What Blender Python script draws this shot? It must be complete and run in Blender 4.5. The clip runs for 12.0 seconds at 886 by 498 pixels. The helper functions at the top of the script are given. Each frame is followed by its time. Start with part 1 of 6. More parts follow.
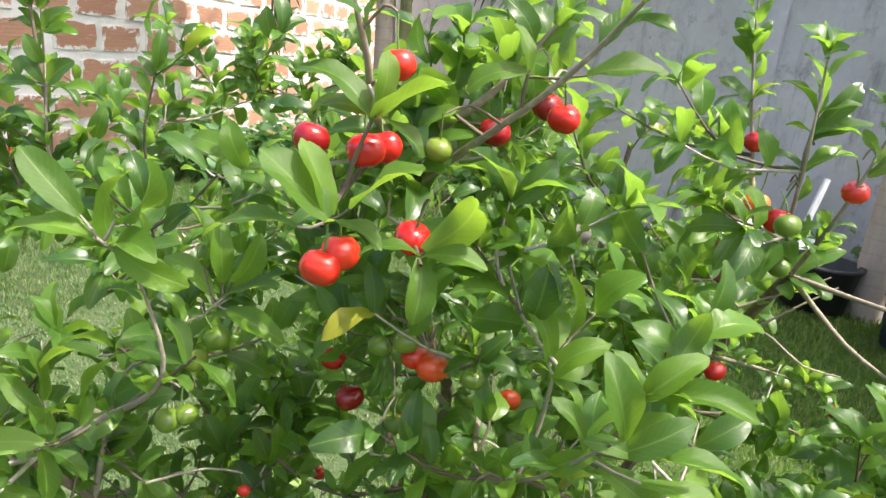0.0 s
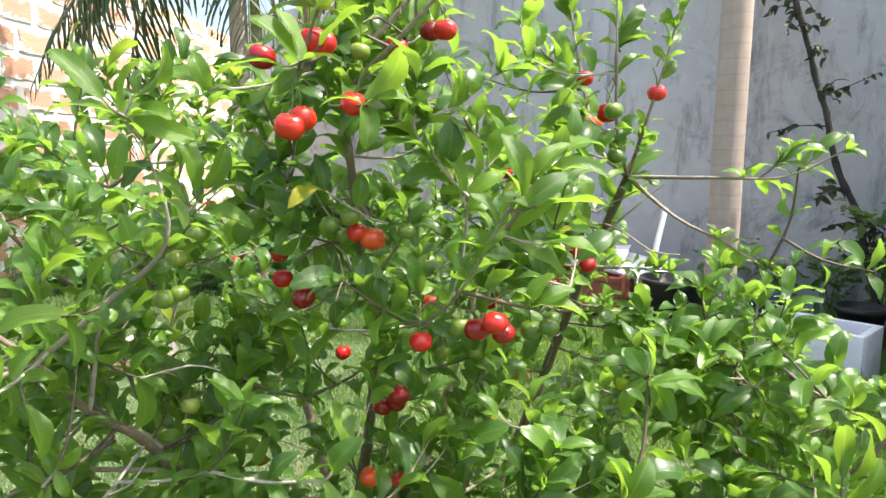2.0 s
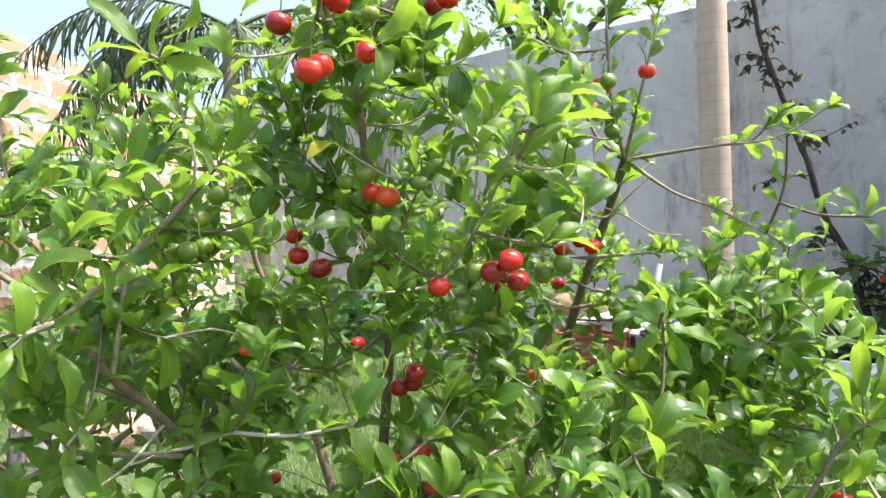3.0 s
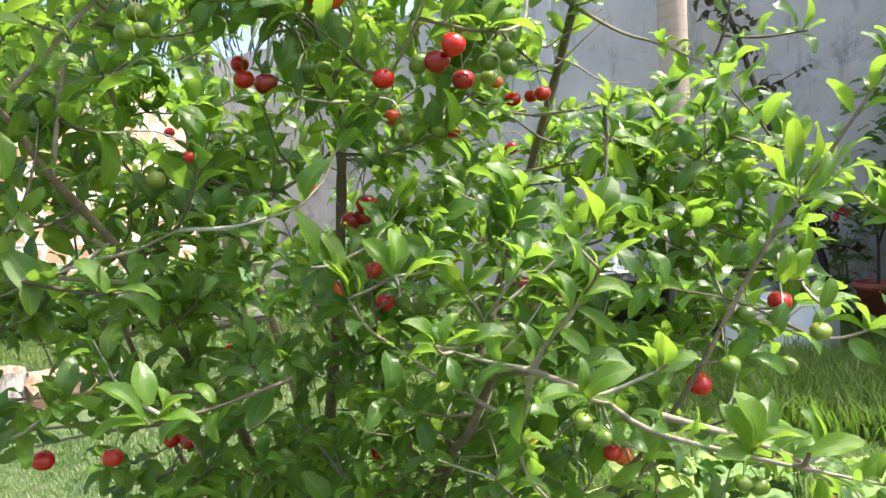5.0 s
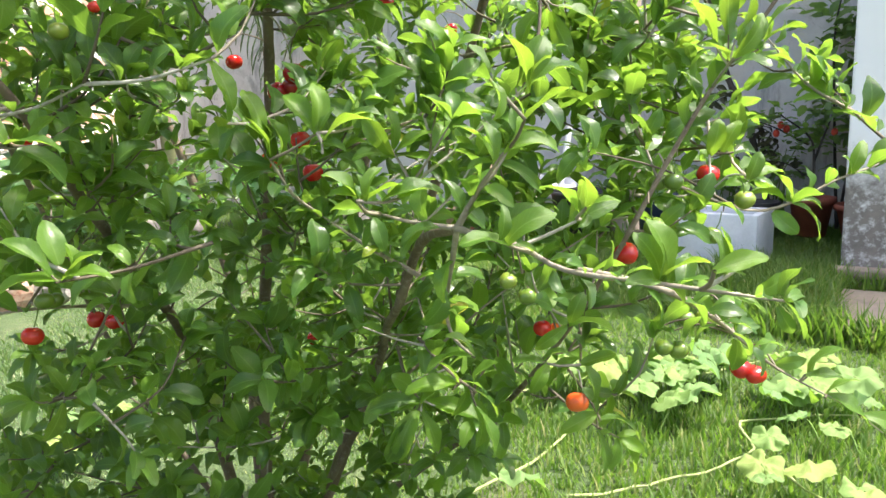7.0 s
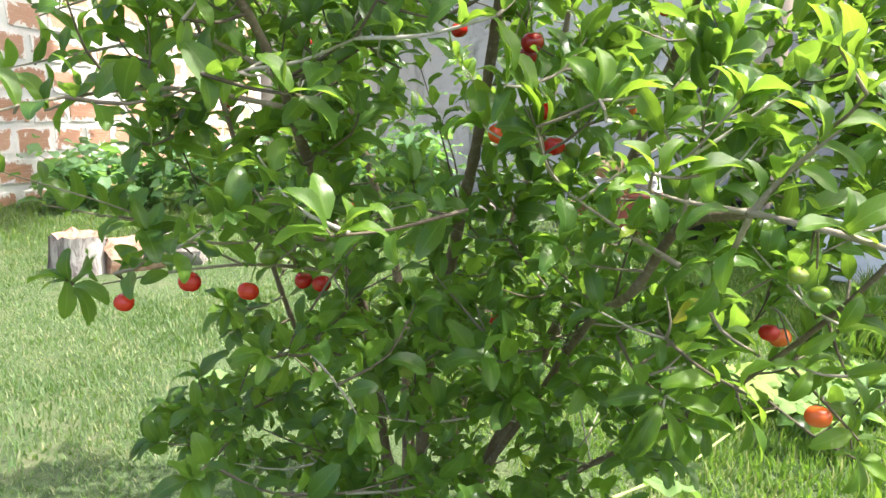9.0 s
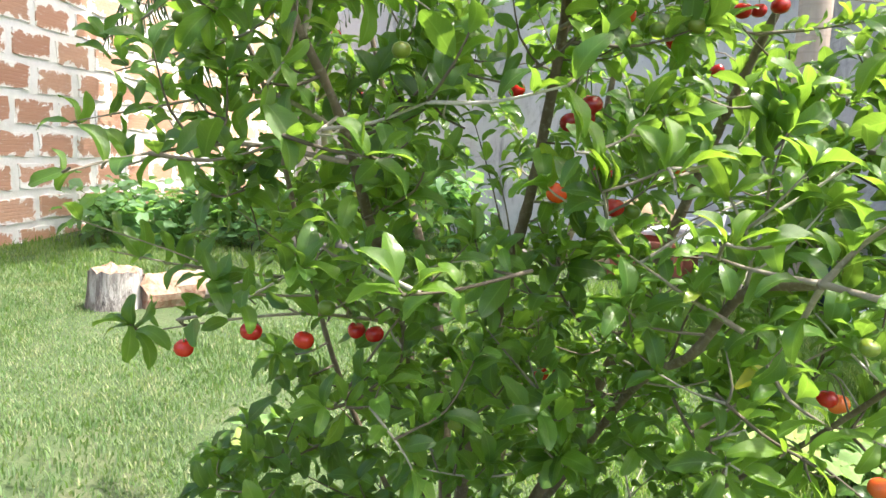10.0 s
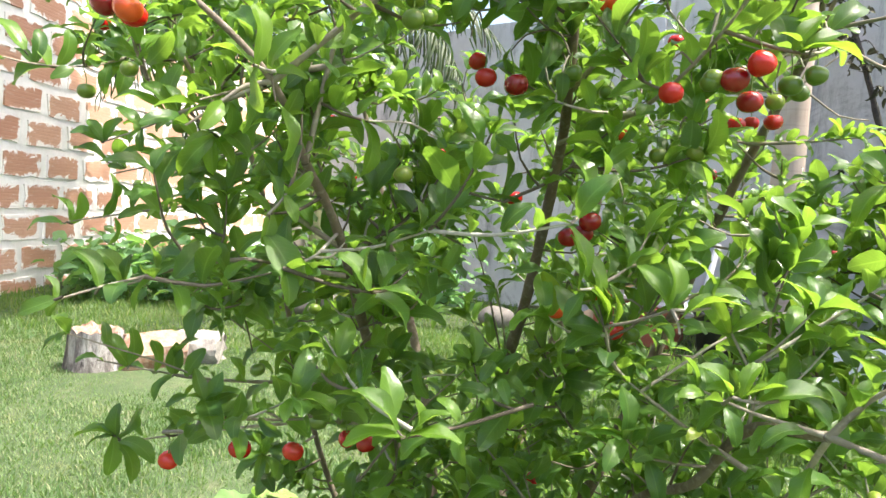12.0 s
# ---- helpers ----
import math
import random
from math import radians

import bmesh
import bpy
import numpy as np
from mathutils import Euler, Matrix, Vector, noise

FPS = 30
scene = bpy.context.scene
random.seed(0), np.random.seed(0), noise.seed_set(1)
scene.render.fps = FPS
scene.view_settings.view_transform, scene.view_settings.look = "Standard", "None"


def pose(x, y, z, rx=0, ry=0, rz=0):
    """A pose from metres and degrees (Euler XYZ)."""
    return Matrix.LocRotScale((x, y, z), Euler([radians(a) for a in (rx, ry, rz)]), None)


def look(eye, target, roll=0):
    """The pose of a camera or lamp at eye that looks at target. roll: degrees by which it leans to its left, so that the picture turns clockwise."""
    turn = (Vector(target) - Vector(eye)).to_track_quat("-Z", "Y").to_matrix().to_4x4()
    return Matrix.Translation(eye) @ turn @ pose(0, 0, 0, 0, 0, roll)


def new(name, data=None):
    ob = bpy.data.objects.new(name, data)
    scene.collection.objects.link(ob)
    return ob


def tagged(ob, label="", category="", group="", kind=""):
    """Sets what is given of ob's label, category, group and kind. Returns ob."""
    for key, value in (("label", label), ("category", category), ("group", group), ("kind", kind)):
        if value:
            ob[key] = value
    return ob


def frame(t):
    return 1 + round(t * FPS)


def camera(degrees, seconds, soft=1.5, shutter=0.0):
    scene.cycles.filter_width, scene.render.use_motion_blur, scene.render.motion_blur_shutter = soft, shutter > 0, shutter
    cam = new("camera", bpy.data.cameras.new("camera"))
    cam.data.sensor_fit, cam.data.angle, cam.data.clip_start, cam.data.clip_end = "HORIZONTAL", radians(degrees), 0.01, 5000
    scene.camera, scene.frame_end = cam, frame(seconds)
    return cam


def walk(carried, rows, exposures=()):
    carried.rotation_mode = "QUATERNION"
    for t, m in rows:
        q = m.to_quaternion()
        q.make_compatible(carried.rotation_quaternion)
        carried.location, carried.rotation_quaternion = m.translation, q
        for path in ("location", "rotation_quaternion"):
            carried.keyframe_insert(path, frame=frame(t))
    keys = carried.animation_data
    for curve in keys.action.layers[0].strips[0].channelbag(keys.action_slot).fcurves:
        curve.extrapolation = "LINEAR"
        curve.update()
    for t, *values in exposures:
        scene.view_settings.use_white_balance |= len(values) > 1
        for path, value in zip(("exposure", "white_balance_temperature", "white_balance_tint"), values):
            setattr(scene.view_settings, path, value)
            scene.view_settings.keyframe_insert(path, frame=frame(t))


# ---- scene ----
cam = camera(64.3, 12.0)
PATH = [
    (0, (0.24, 0.182, 1.068), (-0.151, 2.063, 0.512), 7.1),
    (0.5, (0.248, 0.129, 1.053), (-0.1, 2.005, 0.454), 5.7),
    (1, (0.227, 0.088, 1.025), (0.006, 1.996, 0.469), 3.1),
    (1.5, (0.227, 0.055, 0.991), (0.098, 2.011, 0.595), 1.6),
    (2, (0.236, 0.037, 0.956), (0.167, 2.016, 0.675), 0.8),
    (2.5, (0.225, 0.028, 0.903), (0.183, 2.019, 0.72), -1.4),
    (2.7, (0.222, 0.02, 0.885), (0.166, 2.016, 0.776), -1.9),
    (4.3, (0.223, 0.001, 0.788), (0.22, 2.001, 0.815), -1.8),
    (4.5, (0.224, 0.001, 0.775), (0.23, 2.001, 0.781), -1.9),
    (5, (0.232, 0.004, 0.733), (0.27, 2.0, 0.607), -2.8),
    (5.5, (0.24, 0.0, 0.719), (0.333, 1.987, 0.508), -2.7),
    (6, (0.256, 0.001, 0.71), (0.419, 1.977, 0.443), -2.5),
    (6.5, (0.257, 0.006, 0.7), (0.467, 1.97, 0.386), -2.1),
    (7, (0.247, 0.01, 0.691), (0.413, 1.971, 0.337), -2.0),
    (7.5, (0.228, 0.012, 0.684), (0.282, 1.975, 0.305), -1.2),
    (7.7, (0.217, 0.013, 0.683), (0.228, 1.975, 0.296), -1.0),
    (9.3, (0.127, 0.039, 0.675), (0.003, 2.003, 0.318), 1.6),
    (9.5, (0.123, 0.035, 0.681), (-0.023, 2.003, 0.356), 1.8),
    (10, (0.11, 0.029, 0.688), (-0.061, 2.005, 0.429), 2.5),
    (10.5, (0.101, 0.034, 0.695), (-0.051, 2.016, 0.48), 2.8),
    (11, (0.092, 0.04, 0.7), (-0.043, 2.028, 0.524), 3.0),
    (11.5, (0.088, 0.042, 0.712), (-0.047, 2.032, 0.571), 3.0),
    (12, (0.096, 0.039, 0.739), (-0.041, 2.031, 0.627), 3.7),
]
EXPOSURE = [(0, 1.40), (1, 1.59), (2.5, 1.69), (5, 1.66), (6, 1.74), (7.5, 1.82), (9.5, 1.90), (12, 1.83)]
walk(cam, [(t, look(e, g, r)) for t, e, g, r in PATH], EXPOSURE)

# ---- light ----
SUN_WAY = Vector((0.43, -0.06, 0.87)).normalized()
world = bpy.data.worlds.new("sky")
scene.world = world
world.use_nodes = True
wn = world.node_tree
wn.nodes.clear()
sky = wn.nodes.new("ShaderNodeTexSky")
sky.sky_type = "NISHITA"
sky.sun_disc = False
sky.sun_elevation = math.asin(SUN_WAY.z)
sky.sun_rotation = math.atan2(SUN_WAY.x, SUN_WAY.y)
sky.air_density, sky.dust_density = 1.0, 6.0
back = wn.nodes.new("ShaderNodeBackground")
back.inputs["Strength"].default_value = 0.15
wout = wn.nodes.new("ShaderNodeOutputWorld")
wn.links.new(sky.outputs[0], back.inputs[0])
wn.links.new(back.outputs[0], wout.inputs[0])
sun = new("sun", bpy.data.lights.new("sun", "SUN"))
sun.data.energy, sun.data.angle, sun.data.color = 3.05, radians(0.6), (1.0, 0.95, 0.86)
sun.matrix_world = look(SUN_WAY * 30, (0, 0, 0))


# ---- materials ----
class Mat:
    """A node material with a principled shader."""

    def __init__(self, name, rough=0.6, metal=0.0, spec=0.5):
        self.m = bpy.data.materials.new(name)
        self.m.use_nodes = True
        self.t = self.m.node_tree
        self.b = self.t.nodes["Principled BSDF"]
        self.o = self.t.nodes["Material Output"]
        self.b.inputs["Roughness"].default_value = rough
        self.b.inputs["Metallic"].default_value = metal
        self.b.inputs["Specular IOR Level"].default_value = spec

    def n(self, kind, **values):
        node = self.t.nodes.new("ShaderNode" + kind)
        for key, value in values.items():
            node.inputs[key.replace("_", " ")].default_value = value
        return node

    def link(self, a, b):
        self.t.links.new(a, b)

    def coords(self, which="Object", scale=(1, 1, 1)):
        c = self.n("TexCoord")
        m = self.n("Mapping")
        m.inputs["Scale"].default_value = scale
        self.link(c.outputs[which], m.inputs["Vector"])
        return m.outputs[0]

    def noise(self, scale, detail=4.0, vec=None, rough=0.6, distortion=0.0):
        k = self.n("TexNoise", Scale=scale, Detail=detail, Roughness=rough, Distortion=distortion)
        if vec is not None:
            self.link(vec, k.inputs["Vector"])
        return k.outputs["Fac"]

    def ramp(self, fac, stops):
        r = self.n("ValToRGB")
        while len(r.color_ramp.elements) < len(stops):
            r.color_ramp.elements.new(0.5)
        for e, (p, c) in zip(r.color_ramp.elements, stops):
            e.position = p
            e.color = (*c, 1.0) if len(c) == 3 else c
        self.link(fac, r.inputs[0])
        return r.outputs[0]

    def grey(self, fac, lo, hi):
        r = self.n("MapRange")
        r.inputs["From Min"].default_value, r.inputs["From Max"].default_value = lo, hi
        r.clamp = True
        self.link(fac, r.inputs["Value"])
        return r.outputs[0]

    def mix(self, fac, a, b, blend="MIX"):
        k = self.n("Mix")
        k.data_type, k.blend_type = "RGBA", blend
        for value, slot in ((fac, 0), (a, 6), (b, 7)):
            if isinstance(value, (float, int)):
                k.inputs[slot].default_value = value
            elif isinstance(value, tuple):
                k.inputs[slot].default_value = (*value, 1.0)
            else:
                self.link(value, k.inputs[slot])
        return k.outputs[2]

    def math(self, op, a, b=0.5):
        k = self.n("Math")
        k.operation = op
        for value, slot in ((a, 0), (b, 1)):
            if isinstance(value, (float, int)):
                k.inputs[slot].default_value = value
            else:
                self.link(value, k.inputs[slot])
        return k.outputs[0]

    def color(self, socket):
        self.link(socket, self.b.inputs["Base Color"])

    def bump(self, height, strength=0.4, distance=0.01):
        k = self.n("Bump", Strength=strength, Distance=distance)
        self.link(height, k.inputs["Height"])
        self.link(k.outputs[0], self.b.inputs["Normal"])

    def random(self, island):
        if island:
            return self.n("NewGeometry").outputs["Random Per Island"]
        return self.n("ObjectInfo").outputs["Random"]


def leaf_material(name, stops, island, glow=0.54, rough=0.31, vein=0.5, through_tint=(0.32, 0.60, 0.05), patch=0.0):
    """A thin leaf: glossy above, lit through from behind, with a pale midrib and side veins."""
    k = Mat(name, rough, 0.0, 0.5)
    base = k.ramp(k.random(island), stops)
    uv = k.n("TexCoord").outputs["UV"]
    sep = k.n("SeparateXYZ")
    k.link(uv, sep.inputs[0])
    across = k.math("ABSOLUTE", k.math("SUBTRACT", sep.outputs[0], 0.5))
    rib = k.grey(across, 0.05, 0.015)
    slant = k.math("SUBTRACT", sep.outputs[1], k.math("MULTIPLY", across, 0.55))
    lines = k.math("SINE", k.math("MULTIPLY", slant, 58.0))
    lines = k.math("MULTIPLY", k.grey(lines, 0.80, 1.0), 0.35)
    veins = k.math("MAXIMUM", rib, lines)
    mott = k.noise(55.0, 3.0, k.coords("Object"))
    col = k.mix(k.math("MULTIPLY", k.grey(mott, 0.35, 0.75), 0.25), base, (0.16, 0.22, 0.03))
    col = k.mix(k.math("MULTIPLY", veins, vein), col, (0.22, 0.34, 0.08))
    if patch:
        # greener tufts and dry straw in patches
        worn = k.noise(5.0, 6.0, k.coords("Object"), 0.75)
        col = k.mix(k.math("MULTIPLY", k.grey(worn, 0.50, 0.36), patch), col, (0.035, 0.085, 0.022))
        col = k.mix(k.math("MULTIPLY", k.grey(worn, 0.54, 0.68), patch), col, (0.24, 0.215, 0.12))
    k.color(col)
    k.bump(k.math("ADD", k.math("MULTIPLY", veins, -0.7), k.math("MULTIPLY", k.noise(130.0, 3.0, k.coords("Object")), 0.8)), 0.35, 0.0008)
    tr = k.n("BsdfTranslucent")
    k.link(k.mix(0.62, col, through_tint), tr.inputs["Color"])
    mx = k.n("MixShader")
    mx.inputs[0].default_value = glow
    k.link(k.b.outputs[0], mx.inputs[1])
    k.link(tr.outputs[0], mx.inputs[2])
    k.link(mx.outputs[0], k.o.inputs["Surface"])
    return k.m


GREENS = [(0.0, (0.022, 0.066, 0.024)), (0.35, (0.042, 0.110, 0.028)), (0.7, (0.074, 0.172, 0.031)), (0.992, (0.14, 0.26, 0.036)), (1.0, (0.42, 0.36, 0.03))]
# for the foremost leaves: lacks the darkest greens and the yellow
FRONT_GREENS = [(0.0, (0.036, 0.100, 0.020)), (0.5, (0.068, 0.160, 0.020)), (1.0, (0.125, 0.245, 0.022))]
M_LEAF = leaf_material("leaf", GREENS, True, 0.50, through_tint=(0.35, 0.58, 0.05))
M_FRONTLEAF = leaf_material("front_leaf", FRONT_GREENS, False, 0.50, 0.30, 0.6, (0.40, 0.61, 0.05))
M_DARKLEAF = leaf_material("dark_leaf", [(0, (0.075, 0.135, 0.065)), (1, (0.14, 0.22, 0.105))], True, 0.45, 0.5)
M_WEED = leaf_material("weed_leaf", [(0, (0.17, 0.32, 0.16)), (1, (0.27, 0.46, 0.25))], True, 0.55, 0.6)
M_SQUASH = leaf_material("squash_leaf", [(0, (0.15, 0.27, 0.11)), (0.6, (0.25, 0.37, 0.11)), (1, (0.33, 0.40, 0.12))], False, 0.4, 0.75, 0.2)
M_FROND = leaf_material("frond", [(0, (0.016, 0.036, 0.016)), (1, (0.035, 0.062, 0.022))], True, 0.08, 0.5, 0.0)
M_GRASS = leaf_material("grass", [(0, (0.045, 0.10, 0.018)), (0.6, (0.085, 0.16, 0.027)), (0.88, (0.16, 0.21, 0.05)), (1, (0.32, 0.29, 0.13))], True, 0.4, 0.55, 0.0)
M_LAWN = leaf_material("lawn_grass", [(0, (0.055, 0.115, 0.050)), (0.45, (0.10, 0.165, 0.078)), (0.8, (0.17, 0.215, 0.115)), (1, (0.34, 0.31, 0.21))], True, 0.35, 0.6, 0.0, patch=0.6)
M_DRYLEAF = leaf_material("dry_leaf", [(0, (0.02, 0.018, 0.014)), (1, (0.06, 0.05, 0.035))], True, 0.1, 0.7, 0.2, (0.1, 0.08, 0.04))


def bark_material(name, a, b, c, scale=1.0):
    k = Mat(name, 0.8)
    v = k.coords("Object")
    big = k.noise(22.0 * scale, 5.0, v)
    fine = k.noise(190.0 * scale, 4.0, v)
    col = k.mix(k.grey(big, 0.35, 0.68), a, b)
    col = k.mix(k.math("MULTIPLY", k.grey(fine, 0.52, 0.72), 0.6), col, c)
    k.color(col)
    k.bump(k.math("ADD", big, k.math("MULTIPLY", fine, 0.6)), 0.5, 0.003 / scale)
    return k.m


M_BARK = bark_material("bark", (0.11, 0.08, 0.055), (0.20, 0.155, 0.115), (0.31, 0.27, 0.225))


def twig_material():
    k = Mat("twig_bark", 0.75)
    v = k.coords("Object")
    base = k.ramp(k.random(True), [(0, (0.07, 0.055, 0.035)), (0.5, (0.15, 0.12, 0.085)), (0.75, (0.28, 0.245, 0.195)), (1, (0.44, 0.41, 0.36))])
    fine = k.noise(220.0, 4.0, v)
    k.color(k.mix(k.math("MULTIPLY", k.grey(fine, 0.45, 0.7), 0.5), base, (0.12, 0.10, 0.07)))
    k.bump(fine, 0.4, 0.001)
    return k.m


M_TWIGS = twig_material()
M_TWIG = bark_material("twig_bark", (0.19, 0.155, 0.115), (0.30, 0.26, 0.20), (0.44, 0.40, 0.34))
M_DARKBARK = bark_material("dark_bark", (0.02, 0.017, 0.015), (0.05, 0.042, 0.037), (0.10, 0.09, 0.08), 0.5)
M_STALK = bark_material("stalk", (0.10, 0.19, 0.03), (0.16, 0.24, 0.05), (0.24, 0.28, 0.10))
M_RUNNER = bark_material("runner_skin", (0.24, 0.30, 0.10), (0.34, 0.38, 0.16), (0.44, 0.44, 0.24))


def fruit_material(name, stops, rough=0.16):
    k = Mat(name, rough)
    v = k.coords("Object")
    blotch = k.noise(70.0, 3.0, v)
    shift = k.math("ADD", k.math("MULTIPLY", blotch, 0.6), k.math("MULTIPLY", k.random(False), 0.4))
    k.color(k.ramp(shift, stops))
    k.b.inputs["Subsurface Weight"].default_value = 0.12
    k.b.inputs["Subsurface Radius"].default_value = (0.004, 0.001, 0.0006)
    k.b.inputs["Coat Weight"].default_value = 0.35
    k.b.inputs["Coat Roughness"].default_value = 0.06
    k.bump(k.noise(320.0, 2.0, v), 0.06, 0.001)
    return k.m


M_RIPE = fruit_material("ripe_skin", [(0.25, (0.40, 0.006, 0.008)), (0.55, (0.54, 0.012, 0.010)), (0.8, (0.68, 0.05, 0.014))])
M_DARK = fruit_material("dark_ripe_skin", [(0.25, (0.20, 0.004, 0.008)), (0.7, (0.36, 0.008, 0.012))])
M_ORANGE = fruit_material("turning_skin", [(0.25, (0.66, 0.05, 0.014)), (0.55, (0.74, 0.12, 0.025)), (0.8, (0.70, 0.26, 0.05))])
M_GREENF = fruit_material("unripe_skin", [(0.25, (0.075, 0.135, 0.014)), (0.6, (0.125, 0.195, 0.022)), (0.85, (0.28, 0.29, 0.04))], 0.28)


def plaster_material(name, base, dark, stain_amount, scale=1.0):
    k = Mat(name, 0.9)
    v = k.coords("Object")
    big = k.noise(1.6 * scale, 6.0, v, 0.7)
    mid = k.noise(9.0 * scale, 5.0, v, 0.65)
    streak = k.noise(3.2 * scale, 6.0, k.coords("Object", (1.6, 1.0, 0.35)), 0.75)
    fine = k.noise(120.0, 4.0, v)
    col = k.mix(k.grey(big, 0.3, 0.72), base, tuple(c * 0.78 for c in base))
    col = k.mix(k.math("MULTIPLY", k.grey(mid, 0.5, 0.78), 0.35), col, tuple(min(1, c * 1.25) for c in base))
    col = k.mix(k.math("MULTIPLY", k.grey(streak, 0.53, 0.70), stain_amount), col, dark)
    mould = k.math("MULTIPLY", k.grey(k.noise(2.6 * scale, 7.0, v, 0.8, 1.2), 0.52, 0.64), k.grey(mid, 0.35, 0.6))
    col = k.mix(k.math("MULTIPLY", mould, stain_amount * 0.8), col, dark)
    k.color(col)
    k.bump(k.math("ADD", mid, k.math("MULTIPLY", fine, 0.4)), 0.35, 0.008)
    return k.m


M_GREYWALL = plaster_material("grey_render", (0.60, 0.60, 0.625), (0.15, 0.15, 0.165), 0.85)
M_PALESTRIP = plaster_material("pale_render", (0.60, 0.60, 0.64), (0.3, 0.3, 0.31), 0.3)
M_CONCRETE = plaster_material("concrete", (0.36, 0.29, 0.22), (0.16, 0.135, 0.11), 0.6, 2.5)
M_MORTAR = plaster_material("mortar", (0.86, 0.84, 0.81), (0.66, 0.60, 0.55), 0.3, 4.0)


def white_paint_material():
    k = Mat("white_paint", 0.75)
    v = k.coords("Object")
    sep = k.n("SeparateXYZ")
    k.link(k.n("TexCoord").outputs["Object"], sep.inputs[0])
    blot = k.noise(7.0, 6.0, v, 0.75)
    fine = k.noise(26.0, 5.0, v, 0.7)
    # mould splashed up from the ground, with a ragged edge
    edge = k.math("ADD", sep.outputs[2], k.math("MULTIPLY", k.math("SUBTRACT", blot, 0.5), 0.38))
    low = k.math("MULTIPLY", k.grey(edge, 0.56, 0.40), k.grey(fine, 0.24, 0.50))
    spots = k.math("MULTIPLY", k.grey(fine, 0.70, 0.76), 0.6)
    col = k.mix(k.grey(k.noise(2.0, 4.0, v), 0.3, 0.7), (0.88, 0.88, 0.88), (0.82, 0.82, 0.82))
    col = k.mix(k.math("MULTIPLY", k.math("MAXIMUM", low, spots), 0.90), col, k.mix(k.grey(blot, 0.35, 0.65), (0.075, 0.058, 0.044), (0.19, 0.16, 0.13)))
    k.color(col)
    k.bump(fine, 0.2, 0.004)
    return k.m


M_WHITE = white_paint_material()


def brick_material():
    k = Mat("fired_clay", 0.85)
    v = k.coords("Object")
    r = k.random(False)
    base = k.ramp(r, [(0, (0.42, 0.215, 0.14)), (0.5, (0.49, 0.275, 0.18)), (1, (0.56, 0.345, 0.24))])
    grain = k.noise(40.0, 5.0, v, 0.7)
    col = k.mix(k.math("MULTIPLY", k.grey(grain, 0.4, 0.7), 0.5), base, (0.42, 0.22, 0.14))
    wash = k.noise(10.0, 6.0, k.coords("Object", (1, 0.7, 9.0)), 0.75, 0.6)
    col = k.mix(k.math("MULTIPLY", k.grey(wash, 0.56, 0.68), 0.75), col, (0.74, 0.66, 0.60))
    sep = k.n("SeparateXYZ")
    k.link(k.n("TexCoord").outputs["Object"], sep.inputs[0])
    # mortar smeared over the edges of each block, wider here and there
    geo = k.n("NewGeometry").outputs["Position"]
    rag = k.noise(9.0, 6.0, geo, 0.72, 0.8)
    gy = k.math("SUBTRACT", 0.172, k.math("ABSOLUTE", sep.outputs[1]))
    gz = k.math("SUBTRACT", 0.076, k.math("ABSOLUTE", sep.outputs[2]))
    rim = k.math("MINIMUM", gy, gz)
    reach = k.math("MULTIPLY", k.math("SUBTRACT", rag, 0.455), 0.24)
    smear = k.grey(k.math("SUBTRACT", reach, rim), -0.006, 0.004)
    col = k.mix(k.math("MULTIPLY", smear, 0.9), col, (0.86, 0.84, 0.81))
    k.color(col)
    groove = k.math("SINE", k.math("MULTIPLY", sep.outputs[2], 2 * math.pi / 0.021))
    k.bump(k.math("ADD", k.grey(groove, -1.0, -0.4), k.math("MULTIPLY", grain, 1.2)), 0.35, 0.003)
    return k.m


M_BRICK = brick_material()


def simple_material(name, a, b, rough=0.6, scale=20.0, bump=0.2, metal=0.0):
    k = Mat(name, rough, metal)
    v = k.coords("Object")
    big = k.noise(scale, 5.0, v, 0.7)
    fine = k.noise(scale * 9, 4.0, v)
    k.color(k.mix(k.grey(k.math("ADD", k.math("MULTIPLY", big, 0.75), k.math("MULTIPLY", fine, 0.25)), 0.35, 0.65), a, b))
    k.bump(fine, bump, 0.004)
    return k.m


M_FOAM = simple_material("foam_board", (0.78, 0.80, 0.82), (0.62, 0.64, 0.66), 0.8, 12.0)
M_TERRACOTTA = simple_material("terracotta", (0.36, 0.10, 0.06), (0.24, 0.07, 0.045), 0.7, 14.0)
M_BLACKPLASTIC = simple_material("black_plastic", (0.015, 0.015, 0.016), (0.035, 0.035, 0.036), 0.5, 14.0)
M_BLUEPLASTIC = simple_material("blue_plastic", (0.02, 0.03, 0.07), (0.03, 0.045, 0.10), 0.45, 10.0)
M_WHITEPLASTIC = simple_material("white_plastic", (0.72, 0.73, 0.75), (0.55, 0.56, 0.58), 0.5, 10.0)
M_SOIL = simple_material("potting_soil", (0.05, 0.035, 0.025), (0.09, 0.065, 0.045), 0.95, 60.0, 0.6)
M_HUSK = simple_material("coconut_husk", (0.30, 0.20, 0.12), (0.42, 0.31, 0.20), 0.85, 40.0, 0.5)
M_STONE = simple_material("stone", (0.13, 0.115, 0.10), (0.22, 0.20, 0.175), 0.85, 25.0, 0.5)
M_CUTWOOD = simple_material("split_wood", (0.22, 0.085, 0.042), (0.42, 0.33, 0.255), 0.8, 26.0, 0.6)
M_OLDWOOD = simple_material("weathered_wood", (0.16, 0.14, 0.125), (0.38, 0.355, 0.325), 0.85, 22.0, 0.7)
M_REDBERRY = simple_material("red_flower", (0.45, 0.03, 0.02), (0.60, 0.08, 0.04), 0.4, 60.0)


